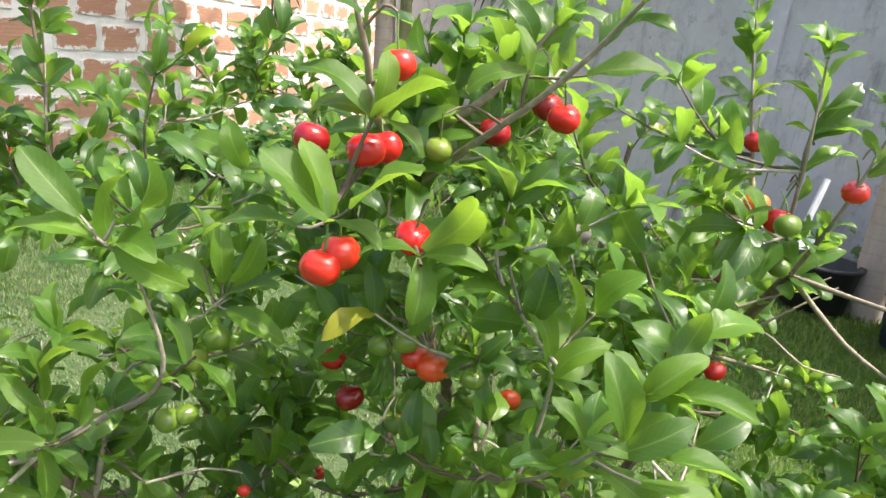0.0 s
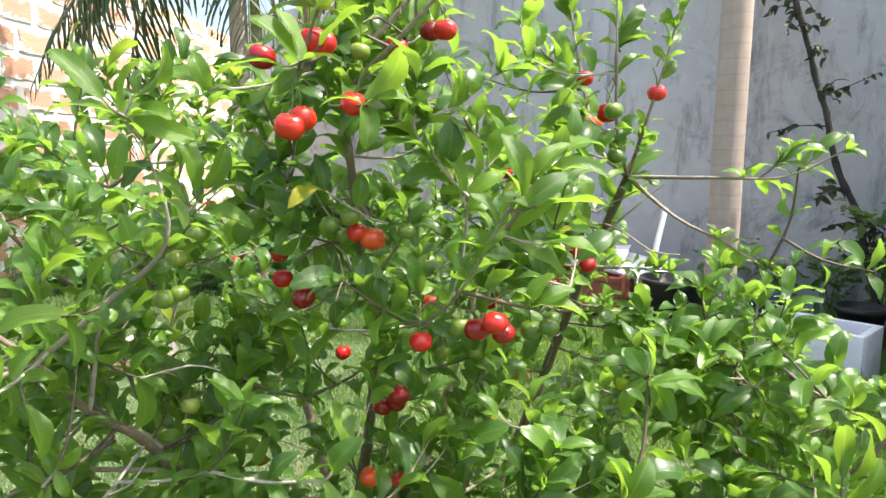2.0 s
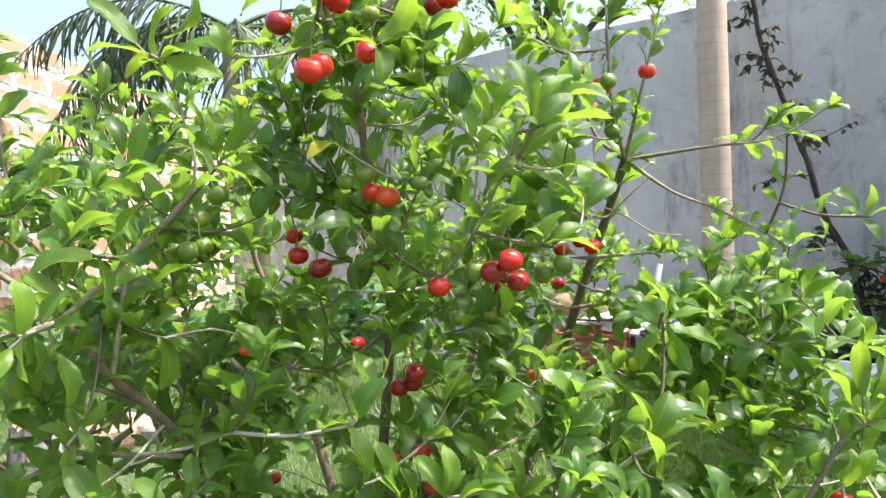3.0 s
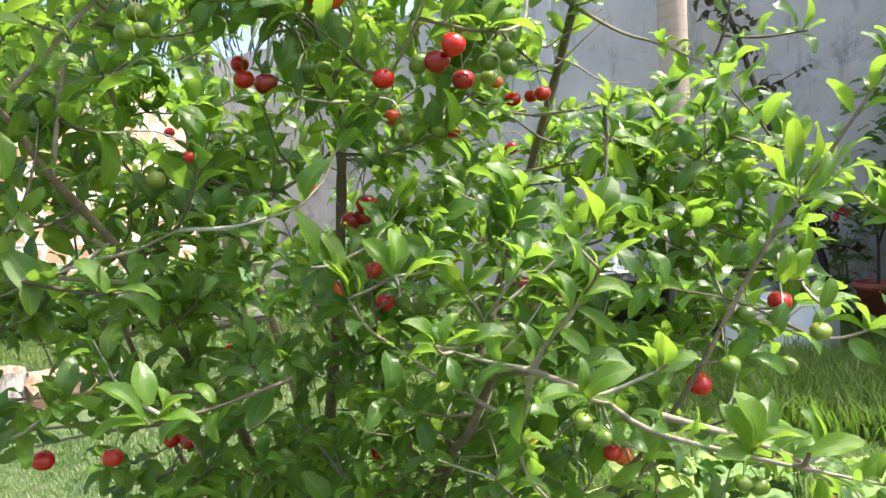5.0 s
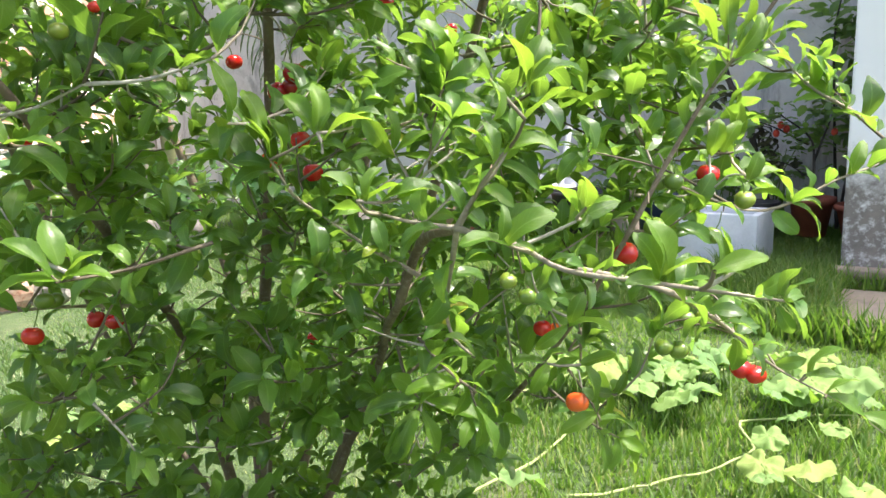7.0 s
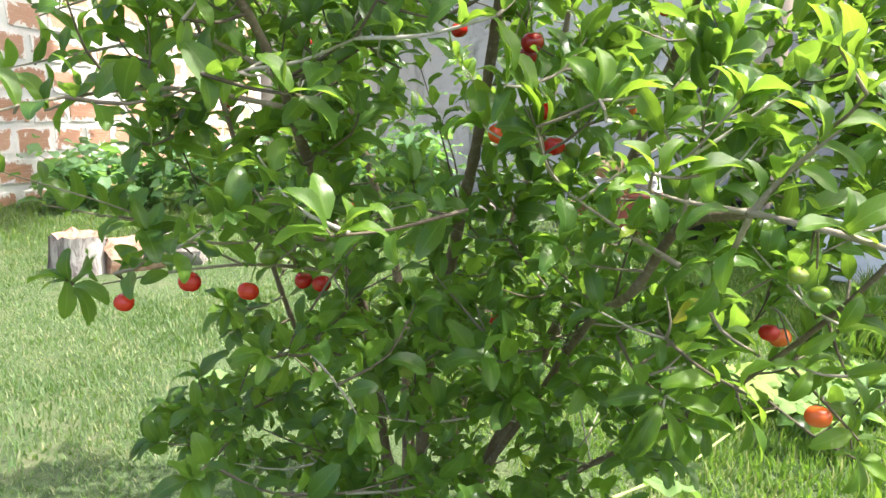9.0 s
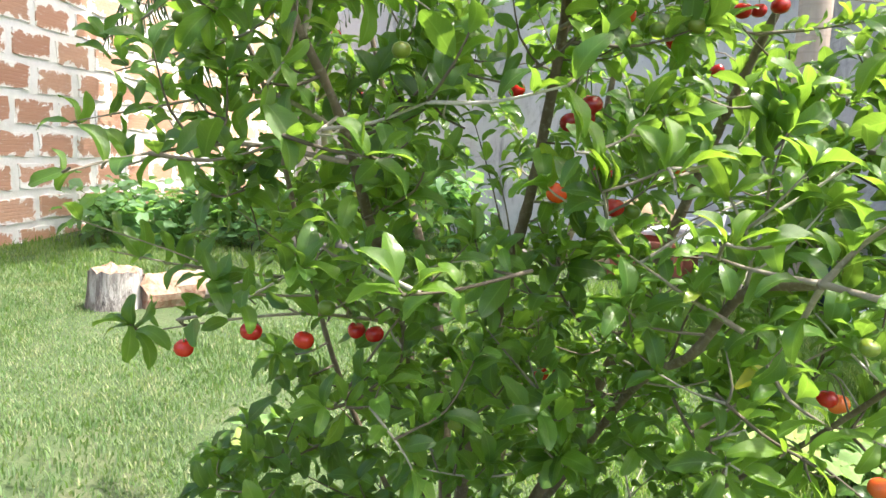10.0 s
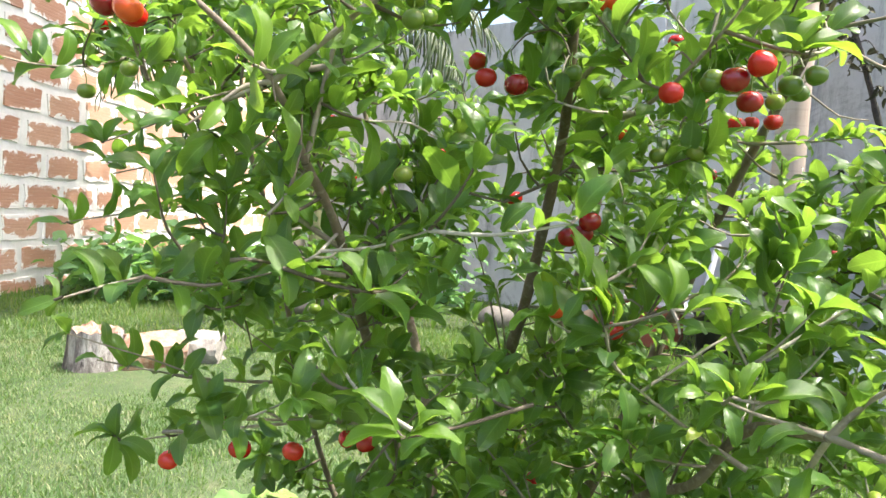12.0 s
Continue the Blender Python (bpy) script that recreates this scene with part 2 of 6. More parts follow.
def palm_bark_material(name, a, b, c):
    k = Mat(name, 0.85)
    v = k.coords("Object")
    big = k.noise(6.0, 5.0, v, 0.7)
    streak = k.noise(60.0, 4.0, k.coords("Object", (1, 1, 0.12)))
    col = k.mix(k.grey(big, 0.35, 0.66), a, b)
    col = k.mix(k.math("MULTIPLY", k.grey(streak, 0.48, 0.7), 0.22), col, c)
    sep = k.n("SeparateXYZ")
    k.link(k.n("TexCoord").outputs["Object"], sep.inputs[0])
    wob = k.math("ADD", sep.outputs[2], k.math("MULTIPLY", k.noise(5.0, 3.0, v), 0.05))
    ring = k.grey(k.math("SINE", k.math("MULTIPLY", wob, 84.0)), 0.86, 0.99)
    col = k.mix(k.math("MULTIPLY", ring, 0.25), col, c)
    k.color(col)
    k.bump(streak, 0.4, 0.004)
    return k.m


M_PALMBARK = palm_bark_material("palm_bark", (0.42, 0.335, 0.275), (0.50, 0.42, 0.36), (0.28, 0.22, 0.18))


def stump_bark_material():
    k = Mat("weathered_bark", 0.9)
    v = k.coords("Object", (1.0, 1.0, 0.35))
    big = k.noise(16.0, 6.0, v, 0.75, 0.8)
    crack = k.noise(38.0, 5.0, v, 0.7)
    col = k.ramp(big, [(0.30, (0.045, 0.04, 0.04)), (0.44, (0.16, 0.14, 0.13)), (0.56, (0.36, 0.34, 0.32)), (0.72, (0.52, 0.50, 0.48))])
    col = k.mix(k.grey(crack, 0.60, 0.68), col, (0.03, 0.026, 0.025))
    k.color(col)
    k.bump(k.math("ADD", big, crack), 0.8, 0.012)
    return k.m


M_STUMPBARK = stump_bark_material()
M_PALMGREEN = palm_bark_material("palm_sheath", (0.16, 0.17, 0.07), (0.25, 0.25, 0.12), (0.18, 0.12, 0.08))


def ground_material():
    k = Mat("lawn_soil", 0.95)
    v = k.coords("Object")
    big = k.noise(0.9, 6.0, v, 0.7)
    mid = k.noise(7.0, 6.0, v, 0.7)
    fine = k.noise(90.0, 5.0, v)
    col = k.mix(k.grey(mid, 0.35, 0.65), (0.045, 0.080, 0.026), (0.080, 0.115, 0.045))
    dry = k.math("MULTIPLY", k.grey(k.math("ADD", k.math("MULTIPLY", big, 0.5), k.math("MULTIPLY", mid, 0.5)), 0.52, 0.66), 0.6)
    col = k.mix(dry, col, (0.18, 0.155, 0.10))
    col = k.mix(k.math("MULTIPLY", k.grey(fine, 0.45, 0.7), 0.5), col, (0.06, 0.09, 0.02))
    k.color(col)
    k.bump(k.math("ADD", mid, fine), 0.6, 0.02)
    return k.m


M_GROUND = ground_material()


# ---- building helpers ----
def mesh_object(name, me, mat, parent=None, label=""):
    me.materials.append(mat)
    ob = new(name, me)
    if parent is not None:
        ob.parent = parent
    if label:
        tagged(ob, label)
    return ob


def part(name, bm, mat, parent, label="", smooth=True):
    me = bpy.data.meshes.new(name)
    bm.to_mesh(me)
    bm.free()
    if smooth:
        me.shade_smooth()
    return mesh_object(name, me, mat, parent, label)


def thing(name, label, category, group="", kind="", at=(0, 0, 0)):
    ob = new(name)
    ob.empty_display_size = 0.05
    ob.location = at
    return tagged(ob, label, category, group, kind)


def shared(name, me, parent, m, label=""):
    """An object of its own on a mesh that several objects use."""
    ob = new(name, me)
    ob.parent = parent
    ob.matrix_basis = m
    if label:
        tagged(ob, label)
    return ob


def box_bm(size, at=(0, 0, 0), bevel=0.004, turn=0.0):
    bm = bmesh.new()
    bmesh.ops.create_cube(bm, size=1.0)
    bmesh.ops.scale(bm, vec=size, verts=bm.verts)
    if bevel:
        bmesh.ops.bevel(bm, geom=bm.edges[:], offset=bevel, segments=2, affect="EDGES", profile=0.6)
    bmesh.ops.transform(bm, matrix=pose(*at, 0, 0, turn), verts=bm.verts)
    return bm


def raw_mesh(name, verts, faces, uvs=None, smooth=True):
    """A mesh from arrays: verts (n, 3), faces (m, 4) quads or (m, 3) triangles, uvs per vertex."""
    verts, faces = np.asarray(verts, np.float32), np.asarray(faces, np.int32)
    me = bpy.data.meshes.new(name)
    k = faces.shape[1]
    me.vertices.add(len(verts))
    me.vertices.foreach_set("co", verts.ravel())
    me.loops.add(faces.size)
    me.loops.foreach_set("vertex_index", faces.ravel())
    me.polygons.add(len(faces))
    me.polygons.foreach_set("loop_start", np.arange(0, faces.size, k, dtype=np.int32))
    if uvs is not None:
        layer = me.uv_layers.new(name="UVMap")
        layer.uv.foreach_set("vector", np.asarray(uvs, np.float32)[faces.ravel()].ravel())
    me.update(calc_edges=True)
    me.validate()
    if smooth:
        me.shade_smooth()
    return me


def spline(points, step=0.012):
    """Points along a smooth curve through the given ones."""
    p = [Vector(q) for q in points]
    p = [p[0] * 2 - p[1]] + p + [p[-1] * 2 - p[-2]]
    out = []
    for i in range(1, len(p) - 2):
        n = max(2, int((p[i + 1] - p[i]).length / step))
        for j in range(n):
            t = j / n
            a, b, c, d = p[i - 1], p[i], p[i + 1], p[i + 2]
            out.append(0.5 * (2 * b + (c - a) * t + (2 * a - 5 * b + 4 * c - d) * t * t + (3 * b - a - 3 * c + d) * t ** 3))
    out.append(p[-2])
    return out


def tube_arrays(points, r0, r1, sides=6, knobs=0.0, rng=None):
    """Vertices and quads of a tapering tube along the points."""
    n = len(points)
    verts, faces = [], []
    side = Vector((0.31, 0.87, 0.38))
    for i, q in enumerate(points):
        way = (points[min(i + 1, n - 1)] - points[max(i - 1, 0)]).normalized()
        side = (side - way * side.dot(way)).normalized()
        up = way.cross(side)
        r = r0 + (r1 - r0) * i / max(1, n - 1)
        if knobs and rng:
            r *= 1 + knobs * (rng.random() - 0.35)
        for s in range(sides):
            a = 2 * math.pi * s / sides
            verts.append(q + (side * math.cos(a) + up * math.sin(a)) * r)
    for i in range(n - 1):
        for s in range(sides):
            t = (s + 1) % sides
            faces.append((i * sides + s, i * sides + t, (i + 1) * sides + t, (i + 1) * sides + s))
    return verts, faces


class Joined:
    """Collects many small pieces of geometry for one mesh."""

    def __init__(self):
        self.v, self.f, self.u, self.n = [], [], [], 0

    def add(self, verts, faces, uvs=None):
        self.v.append(np.array([tuple(q) for q in verts], np.float32) if not isinstance(verts, np.ndarray) else verts)
        self.f.append(np.asarray(faces, np.int32) + self.n)
        self.n += len(verts)
        if uvs is not None:
            self.u.append(uvs)

    def mesh(self, name, smooth=True):
        return raw_mesh(name, np.concatenate(self.v), np.concatenate(self.f), np.concatenate(self.u) if self.u else None, smooth)


def leaf_template(rng, width=0.46, droop=0.25, fold=0.25, stations=6, tip=0.6, arch=0.0, blunt=0.75):
    """A leaf one unit long along +y with its face up (+z): five vertices across each station. arch bows it between its ends."""
    verts, faces, uvs = [], [], []
    wave, lean = rng.uniform(0, 6.28), rng.uniform(-0.05, 0.05)
    for i in range(stations):
        t = 1 - (1 - i / (stations - 1)) ** 1.25
        s = 0.05 + 0.93 * t
        w = 0.5 * width * (math.sin(math.pi * s ** tip)) ** blunt + 0.012
        if i == stations - 1:
            w = 0.16 * width if blunt < 0.7 else 0.03 * width
        z0 = -droop * t * t + 0.10 * t * (droop > 0) + 4 * arch * t * (1 - t)
        for a in (-1.0, -0.5, 0.0, 0.5, 1.0):
            z = z0 + fold * w * abs(a) ** 1.3 - 0.05 * width * abs(a) ** 3 + 0.09 * width * math.sin(wave + 10 * t + 2 * a) * abs(a)
            verts.append((w * a + lean * math.sin(math.pi * t), t - 0.05 * abs(a) ** 2 * (i == stations - 1), z))
            uvs.append((0.5 + 0.5 * a, t))
    for i in range(stations - 1):
        for j in range(4):
            q = i * 5 + j
            faces.append((q, q + 1, q + 6, q + 5))
    return np.array(verts, np.float32), np.array(faces, np.int32), np.array(uvs, np.float32)


def leaf_matrix(at, way, up, size, roll=0.0, wide=1.0):
    y = Vector(way).normalized()
    z = Vector(up) - y * Vector(up).dot(y)
    if z.length < 0.05:
        z = Vector((0.3, 0.2, 1.0)) - y * y.dot(Vector((0.3, 0.2, 1.0)))
    z.normalize()
    z = Matrix.Rotation(roll, 3, y) @ z
    x = y.cross(z)
    m = Matrix((x * wide, y, z)).transposed().to_4x4()
    return Matrix.Translation(at) @ m @ Matrix.Scale(size, 4)


def put_leaf(joined, template, m):
    v, f, u = template
    a = np.array(m, np.float32)
    joined.add(v @ a[:3, :3].T + a[:3, 3], f, u)


class Kd:
    """Finds how far the nearest of many places is."""

    def __init__(self, places):
        self.p = np.array([tuple(q) for q in places])

    def nearest(self, q):
        return float(np.sqrt(((self.p - np.array(tuple(q))) ** 2).sum(1).min()))


GROUND_Z = 0.08
rnd = random.Random(7)

# ---- ground ----
bm = bmesh.new()
bmesh.ops.create_grid(bm, x_segments=140, y_segments=140, size=7.0)
for v in bm.verts:
    v.co.y += 3.5
    v.co.z = GROUND_Z - 0.02 + 0.022 * noise.noise(v.co * 1.3) + 0.008 * noise.noise(v.co * 6.0)
rim = [e for e in bm.edges if e.is_boundary]
far = bmesh.ops.extrude_edge_only(bm, edges=rim)["geom"]
for v in [g for g in far if isinstance(g, bmesh.types.BMVert)]:
    v.co.x, v.co.y = v.co.x * 60, (v.co.y - 3.5) * 60 + 3.5
    v.co.z = GROUND_Z - 0.02
ground = part("ground", bm, M_GROUND, None)
tagged(ground, "mown backyard lawn on sandy soil with worn dry patches", "lawn", kind="structure")

# ---- brick wall ----
WALL_X, WALL_TOP = -2.83, 2.33
brick_wall = part("wall_west", box_bm((0.16, 9.0, WALL_TOP), (WALL_X - 0.084, 5.1, WALL_TOP / 2), 0.01), M_MORTAR, None)
tagged(brick_wall, "unrendered hollow clay block wall with thick smeared white mortar", "wall", kind="structure")

# ---- grey wall, in its own frame: x along the wall, y into it ----
TURN_GREY = math.degrees(math.atan2(-0.57, 0.82))
GREY = pose(0.5, 5.1, 0, 0, 0, TURN_GREY)
bm = bmesh.new()
bmesh.ops.create_grid(bm, x_segments=90, y_segments=24, size=1.0)
for v in bm.verts:
    x, z = v.co.x * 3.975 + 0.975, (v.co.y + 1) * 0.5
    top = 2.15 + 0.012 * noise.noise(Vector((x * 2.5, 0, 0)))
    v.co = Vector((x, 0.006 * noise.noise(Vector((x * 1.7, z * 4, 3.0))), z * top))
ext = bmesh.ops.extrude_face_region(bm, geom=bm.faces[:])["geom"]
bmesh.ops.translate(bm, vec=(0, 0.16, 0), verts=[g for g in ext if isinstance(g, bmesh.types.BMVert)])
bmesh.ops.recalc_face_normals(bm, faces=bm.faces[:])
grey_wall = part("wall_north", bm, M_GREYWALL, None, smooth=False)
grey_wall.matrix_world = GREY
tagged(grey_wall, "grey cement-rendered boundary wall with dark mould streaks", "wall", kind="structure")
strip = part("pilaster", box_bm((0.11, 0.03, 2.05), (0.69, -0.014, 1.03), 0.006), M_PALESTRIP, grey_wall, "pale grey pilaster strip")

# ---- white building and its slab ----
HOUSE = pose(1.85, 2.32, 0, 0, 0, math.degrees(math.atan2(-0.6, 0.8)))
house = part("white_building", box_bm((2.6, 1.5, 3.0), (1.3, 0.752, 1.5), 0.008), M_WHITE, None, smooth=False)
house.matrix_world = HOUSE
tagged(house, "white-painted outbuilding corner, black mould along its base", "building")
part("ledge", box_bm((2.66, 0.07, 0.032), (1.31, -0.034, GROUND_Z + 0.050), 0.008), M_CONCRETE, house, "thin grey concrete ledge")
slab = part("pavement", box_bm((2.9, 0.49, 0.07), (1.46, -0.395, GROUND_Z - 0.018), 0.01), M_CONCRETE, None)
slab.matrix_world = HOUSE
tagged(slab, "narrow bare concrete path along the building", "pavement", kind="structure")


# ---- the cherry bush ----
bush = thing("acerola_bush", "acerola cherry bush full of glossy leaves, red and green fruit", "bush", at=(0.06, 0.97, GROUND_Z))
BASE = bush.location.copy()


def local(q):
    return Vector(q) - BASE


NODES = []


def limb(name, points, r0, r1, label="", sides=9):
    path = spline([local(q) for q in points])
    v, f = tube_arrays(path, r0, r1, sides, 0.22, rnd)
    NODES.extend(path)
    return mesh_object(name, raw_mesh(name, v, f), M_BARK if name != "branch" else M_TWIG, bush, label)


limb("trunk", [(0.06, 0.97, 0.05), (0.065, 0.95, 0.16), (0.08, 0.90, 0.35), (0.097, 0.85, 0.45), (0.118, 0.80, 0.57), (0.135, 0.75, 0.66), (0.152, 0.69, 0.80), (0.150, 0.63, 0.85), (0.146, 0.57, 0.95), (0.143, 0.54, 1.02)], 0.0098, 0.0028, "grey-brown upright stem")
limb("limb", [(0.04, 0.97, 0.05), (0.015, 0.93, 0.26), (0.001, 0.873, 0.428), (-0.006, 0.753, 0.543), (-0.012, 0.653, 0.63), (-0.022, 0.573, 0.716), (-0.034, 0.513, 0.765)], 0.0092, 0.0032)
limb("limb", [(-0.034, 0.513, 0.765), (-0.048, 0.478, 0.812), (-0.085, 0.46, 0.85), (-0.14, 0.45, 0.89)], 0.0028, 0.0014)
limb("limb", [(0.10, 0.97, 0.05), (0.20, 0.94, 0.30), (0.255, 0.92, 0.44), (0.296, 0.913, 0.556), (0.33, 0.90, 0.659), (0.36, 0.863, 0.774), (0.383, 0.80, 0.871), (0.393, 0.743, 0.931)], 0.0095, 0.0042)
limb("limb", [(0.09, 0.96, 0.08), (0.20, 0.86, 0.31), (0.235, 0.76, 0.43), (0.246, 0.66, 0.50), (0.257, 0.565, 0.548), (0.274, 0.516, 0.605), (0.293, 0.445, 0.625)], 0.0048, 0.0034)
limb("limb", [(0.10, 0.96, 0.08), (0.24, 0.90, 0.20), (0.36, 0.76, 0.36), (0.40, 0.63, 0.48), (0.422, 0.533, 0.579), (0.461, 0.513, 0.664), (0.498, 0.518, 0.719), (0.525, 0.513, 0.756), (0.569, 0.503, 0.823)], 0.0046, 0.0012)
limb("limb", [(0.05, 1.0, 0.08), (0.02, 1.10, 0.40), (-0.06, 1.10, 0.70), (-0.12, 1.05, 0.95)], 0.011, 0.003)
limb("limb", [(0.08, 1.0, 0.08), (0.16, 1.12, 0.40), (0.24, 1.12, 0.70), (0.27, 1.06, 0.98)], 0.011, 0.003)
limb("limb", [(0.03, 0.98, 0.08), (-0.10, 0.92, 0.40), (-0.151, 0.76, 0.76), (-0.193, 0.723, 0.835), (-0.221, 0.703, 0.889), (-0.238, 0.713, 0.968), (-0.25, 0.71, 1.06)], 0.0045, 0.0016, "pale grey slender stem")
FORK = (0.393, 0.743, 0.931)
for way in ([FORK, (0.363, 0.743, 0.959), (0.347, 0.746, 1.016), (0.333, 0.748, 1.082), (0.325, 0.75, 1.14)],
            [FORK, (0.366, 0.673, 0.976), (0.355, 0.633, 1.034), (0.35, 0.623, 1.09)],
            [FORK, (0.396, 0.683, 0.991), (0.405, 0.673, 1.033), (0.415, 0.66, 1.09)],
            [FORK, (0.451, 0.673, 0.934), (0.503, 0.643, 0.937), (0.540, 0.623, 0.960)],
            [FORK, (0.433, 0.713, 0.895), (0.467, 0.693, 0.877), (0.52, 0.68, 0.845)]):
    limb("branch", way, 0.0022, 0.0006, sides=7)
for way in ([(0.293, 0.445, 0.625), (0.322, 0.393, 0.621), (0.336, 0.343, 0.617), (0.364, 0.293, 0.62), (0.401, 0.263, 0.618)],
            [(0.293, 0.445, 0.625), (0.305, 0.433, 0.649), (0.316, 0.403, 0.673)],
            [(0.293, 0.445, 0.625), (0.26, 0.473, 0.628), (0.232, 0.493, 0.636)],
            [(0.275, 0.513, 0.579), (0.238, 0.533, 0.599), (0.20, 0.553, 0.624)],
            [(0.293, 0.445, 0.625), (0.29, 0.473, 0.586), (0.288, 0.50, 0.56)],
            [(0.364, 0.42, 0.60), (0.405, 0.393, 0.592), (0.477, 0.463, 0.547), (0.549, 0.513, 0.492), (0.614, 0.513, 0.454)]):
    limb("branch", way, 0.0022, 0.0006, sides=7)
for way in ([(0.157, 0.703, 0.808), (0.183, 0.653, 0.821), (0.198, 0.563, 0.821), (0.232, 0.50, 0.862), (0.262, 0.43, 0.93)],
            [(0.149, 0.673, 0.804), (0.181, 0.613, 0.816), (0.197, 0.593, 0.823)],
            [(0.151, 0.643, 0.842), (0.174, 0.593, 0.869), (0.193, 0.543, 0.90)],
            [(0.359, 0.813, 0.829), (0.41, 0.793, 0.832), (0.446, 0.763, 0.835)],
            [(0.351, 0.863, 0.767), (0.41, 0.833, 0.775), (0.458, 0.813, 0.77)]):
    limb("branch", way, 0.0025, 0.0006, sides=7)
for way in ([(-0.048, 0.478, 0.812), (0.006, 0.468, 0.855), (0.055, 0.453, 0.90), (0.047, 0.443, 0.96)],
            [(-0.034, 0.513, 0.765), (-0.016, 0.513, 0.852), (0.006, 0.513, 0.872), (0.03, 0.51, 0.90)],
            [(-0.022, 0.513, 0.83), (-0.046, 0.513, 0.825), (-0.069, 0.513, 0.816), (-0.10, 0.49, 0.80)],
            [(-0.02, 0.60, 0.70), (-0.096, 0.613, 0.735), (-0.193, 0.643, 0.724), (-0.289, 0.653, 0.706)],
            [(-0.02, 0.60, 0.68), (-0.092, 0.563, 0.691), (-0.138, 0.481, 0.68), (-0.172, 0.453, 0.667)],
            [(-0.006, 0.753, 0.543), (-0.066, 0.703, 0.562), (-0.146, 0.633, 0.578), (-0.222, 0.593, 0.597)],
            [(0.001, 0.80, 0.50), (-0.061, 0.663, 0.537), (-0.122, 0.626, 0.537), (-0.188, 0.624, 0.524), (-0.21, 0.62, 0.52)]):
    limb("branch", way, 0.0025, 0.0006, sides=7)
for way in ([(0.143, 0.563, 0.993), (0.172, 0.543, 1.018), (0.217, 0.513, 1.059), (0.25, 0.49, 1.10)],
            [(0.135, 0.54, 1.01), (0.128, 0.513, 1.034), (0.13, 0.493, 1.058), (0.12, 0.47, 1.11)],
            [(0.148, 0.563, 1.022), (0.177, 0.563, 1.046), (0.21, 0.563, 1.09)],
            [(-0.07, 0.613, 0.70), (-0.114, 0.613, 0.671), (-0.148, 0.613, 0.65)]):
    limb("branch", way, 0.0028, 0.0008, sides=7)
for way in ([(-0.221, 0.703, 0.889), (-0.245, 0.722, 0.879), (-0.256, 0.7, 0.867), (-0.282, 0.66, 0.847), (-0.314, 0.636, 0.843), (-0.331, 0.62, 0.845)],
            [(-0.215, 0.705, 0.875), (-0.23, 0.703, 0.941), (-0.238, 0.712, 0.993), (-0.247, 0.72, 1.036), (-0.253, 0.725, 1.067)],
            [(-0.145, 0.715, 0.691), (-0.158, 0.71, 0.674), (-0.172, 0.7, 0.658), (-0.19, 0.7, 0.642)],
            [(-0.048, 0.478, 0.812), (-0.062, 0.468, 0.807), (-0.078, 0.463, 0.793), (-0.095, 0.46, 0.78)],
            [(-0.052, 0.475, 0.809), (-0.092, 0.500, 0.800), (-0.132, 0.530, 0.795), (-0.195, 0.600, 0.789), (-0.256, 0.648, 0.779)],
            [(-0.101, 0.560, 0.770), (-0.186, 0.620, 0.762), (-0.246, 0.650, 0.752)],
            [(-0.137, 0.680, 0.686), (-0.147, 0.660, 0.668), (-0.161, 0.650, 0.651)]):
    limb("branch", way, 0.0020, 0.0006, sides=7)
limb("branch", [(0.452, 0.52, 0.645), (0.538, 0.55, 0.613), (0.581, 0.555, 0.617), (0.606, 0.552, 0.63), (0.625, 0.55, 0.638), (0.644, 0.548, 0.644), (0.662, 0.545, 0.656)], 0.0016, 0.0007, sides=7)

BARE = ([(0.367, 0.760, 0.894), (0.386, 0.760, 0.906), (0.405, 0.760, 0.916), (0.427, 0.760, 0.931)],
        [(0.377, 0.760, 0.874), (0.408, 0.760, 0.902), (0.434, 0.760, 0.924)],
        [(0.375, 0.760, 0.883), (0.398, 0.760, 0.873), (0.425, 0.760, 0.855), (0.454, 0.760, 0.852)])

# leaves and twigs
TEMPLATES = [leaf_template(rnd, rnd.uniform(0.42, 0.52), rnd.uniform(0.05, 0.36), rnd.uniform(0.2, 0.65), 7, rnd.uniform(0.95, 1.35), rnd.uniform(0.02, 0.12), 0.68) for _ in range(8)]
TEMPLATES += [leaf_template(rnd, rnd.uniform(0.36, 0.44), 0.0, rnd.uniform(0.35, 0.85), 9, rnd.uniform(1.05, 1.35), rnd.uniform(0.06, 0.18), 0.64) for _ in range(6)]
LEAVES = []  # (matrix, template, young)
twigs = Joined()
UP = Vector((0.15, -0.25, 1.0))


def clear_of_camera(q):
    """Whether a place keeps out of the way of the walk."""
    w = Vector(q) + BASE
    return w.y > 0.235 + 0.18 * max(0.0, min(1.0, (w.z - 0.75) * 4)) and w.z > 0.10


def twig(path, r0, r1):
    v, f = tube_arrays(path, r0, r1, 5)
    twigs.add(v, f)


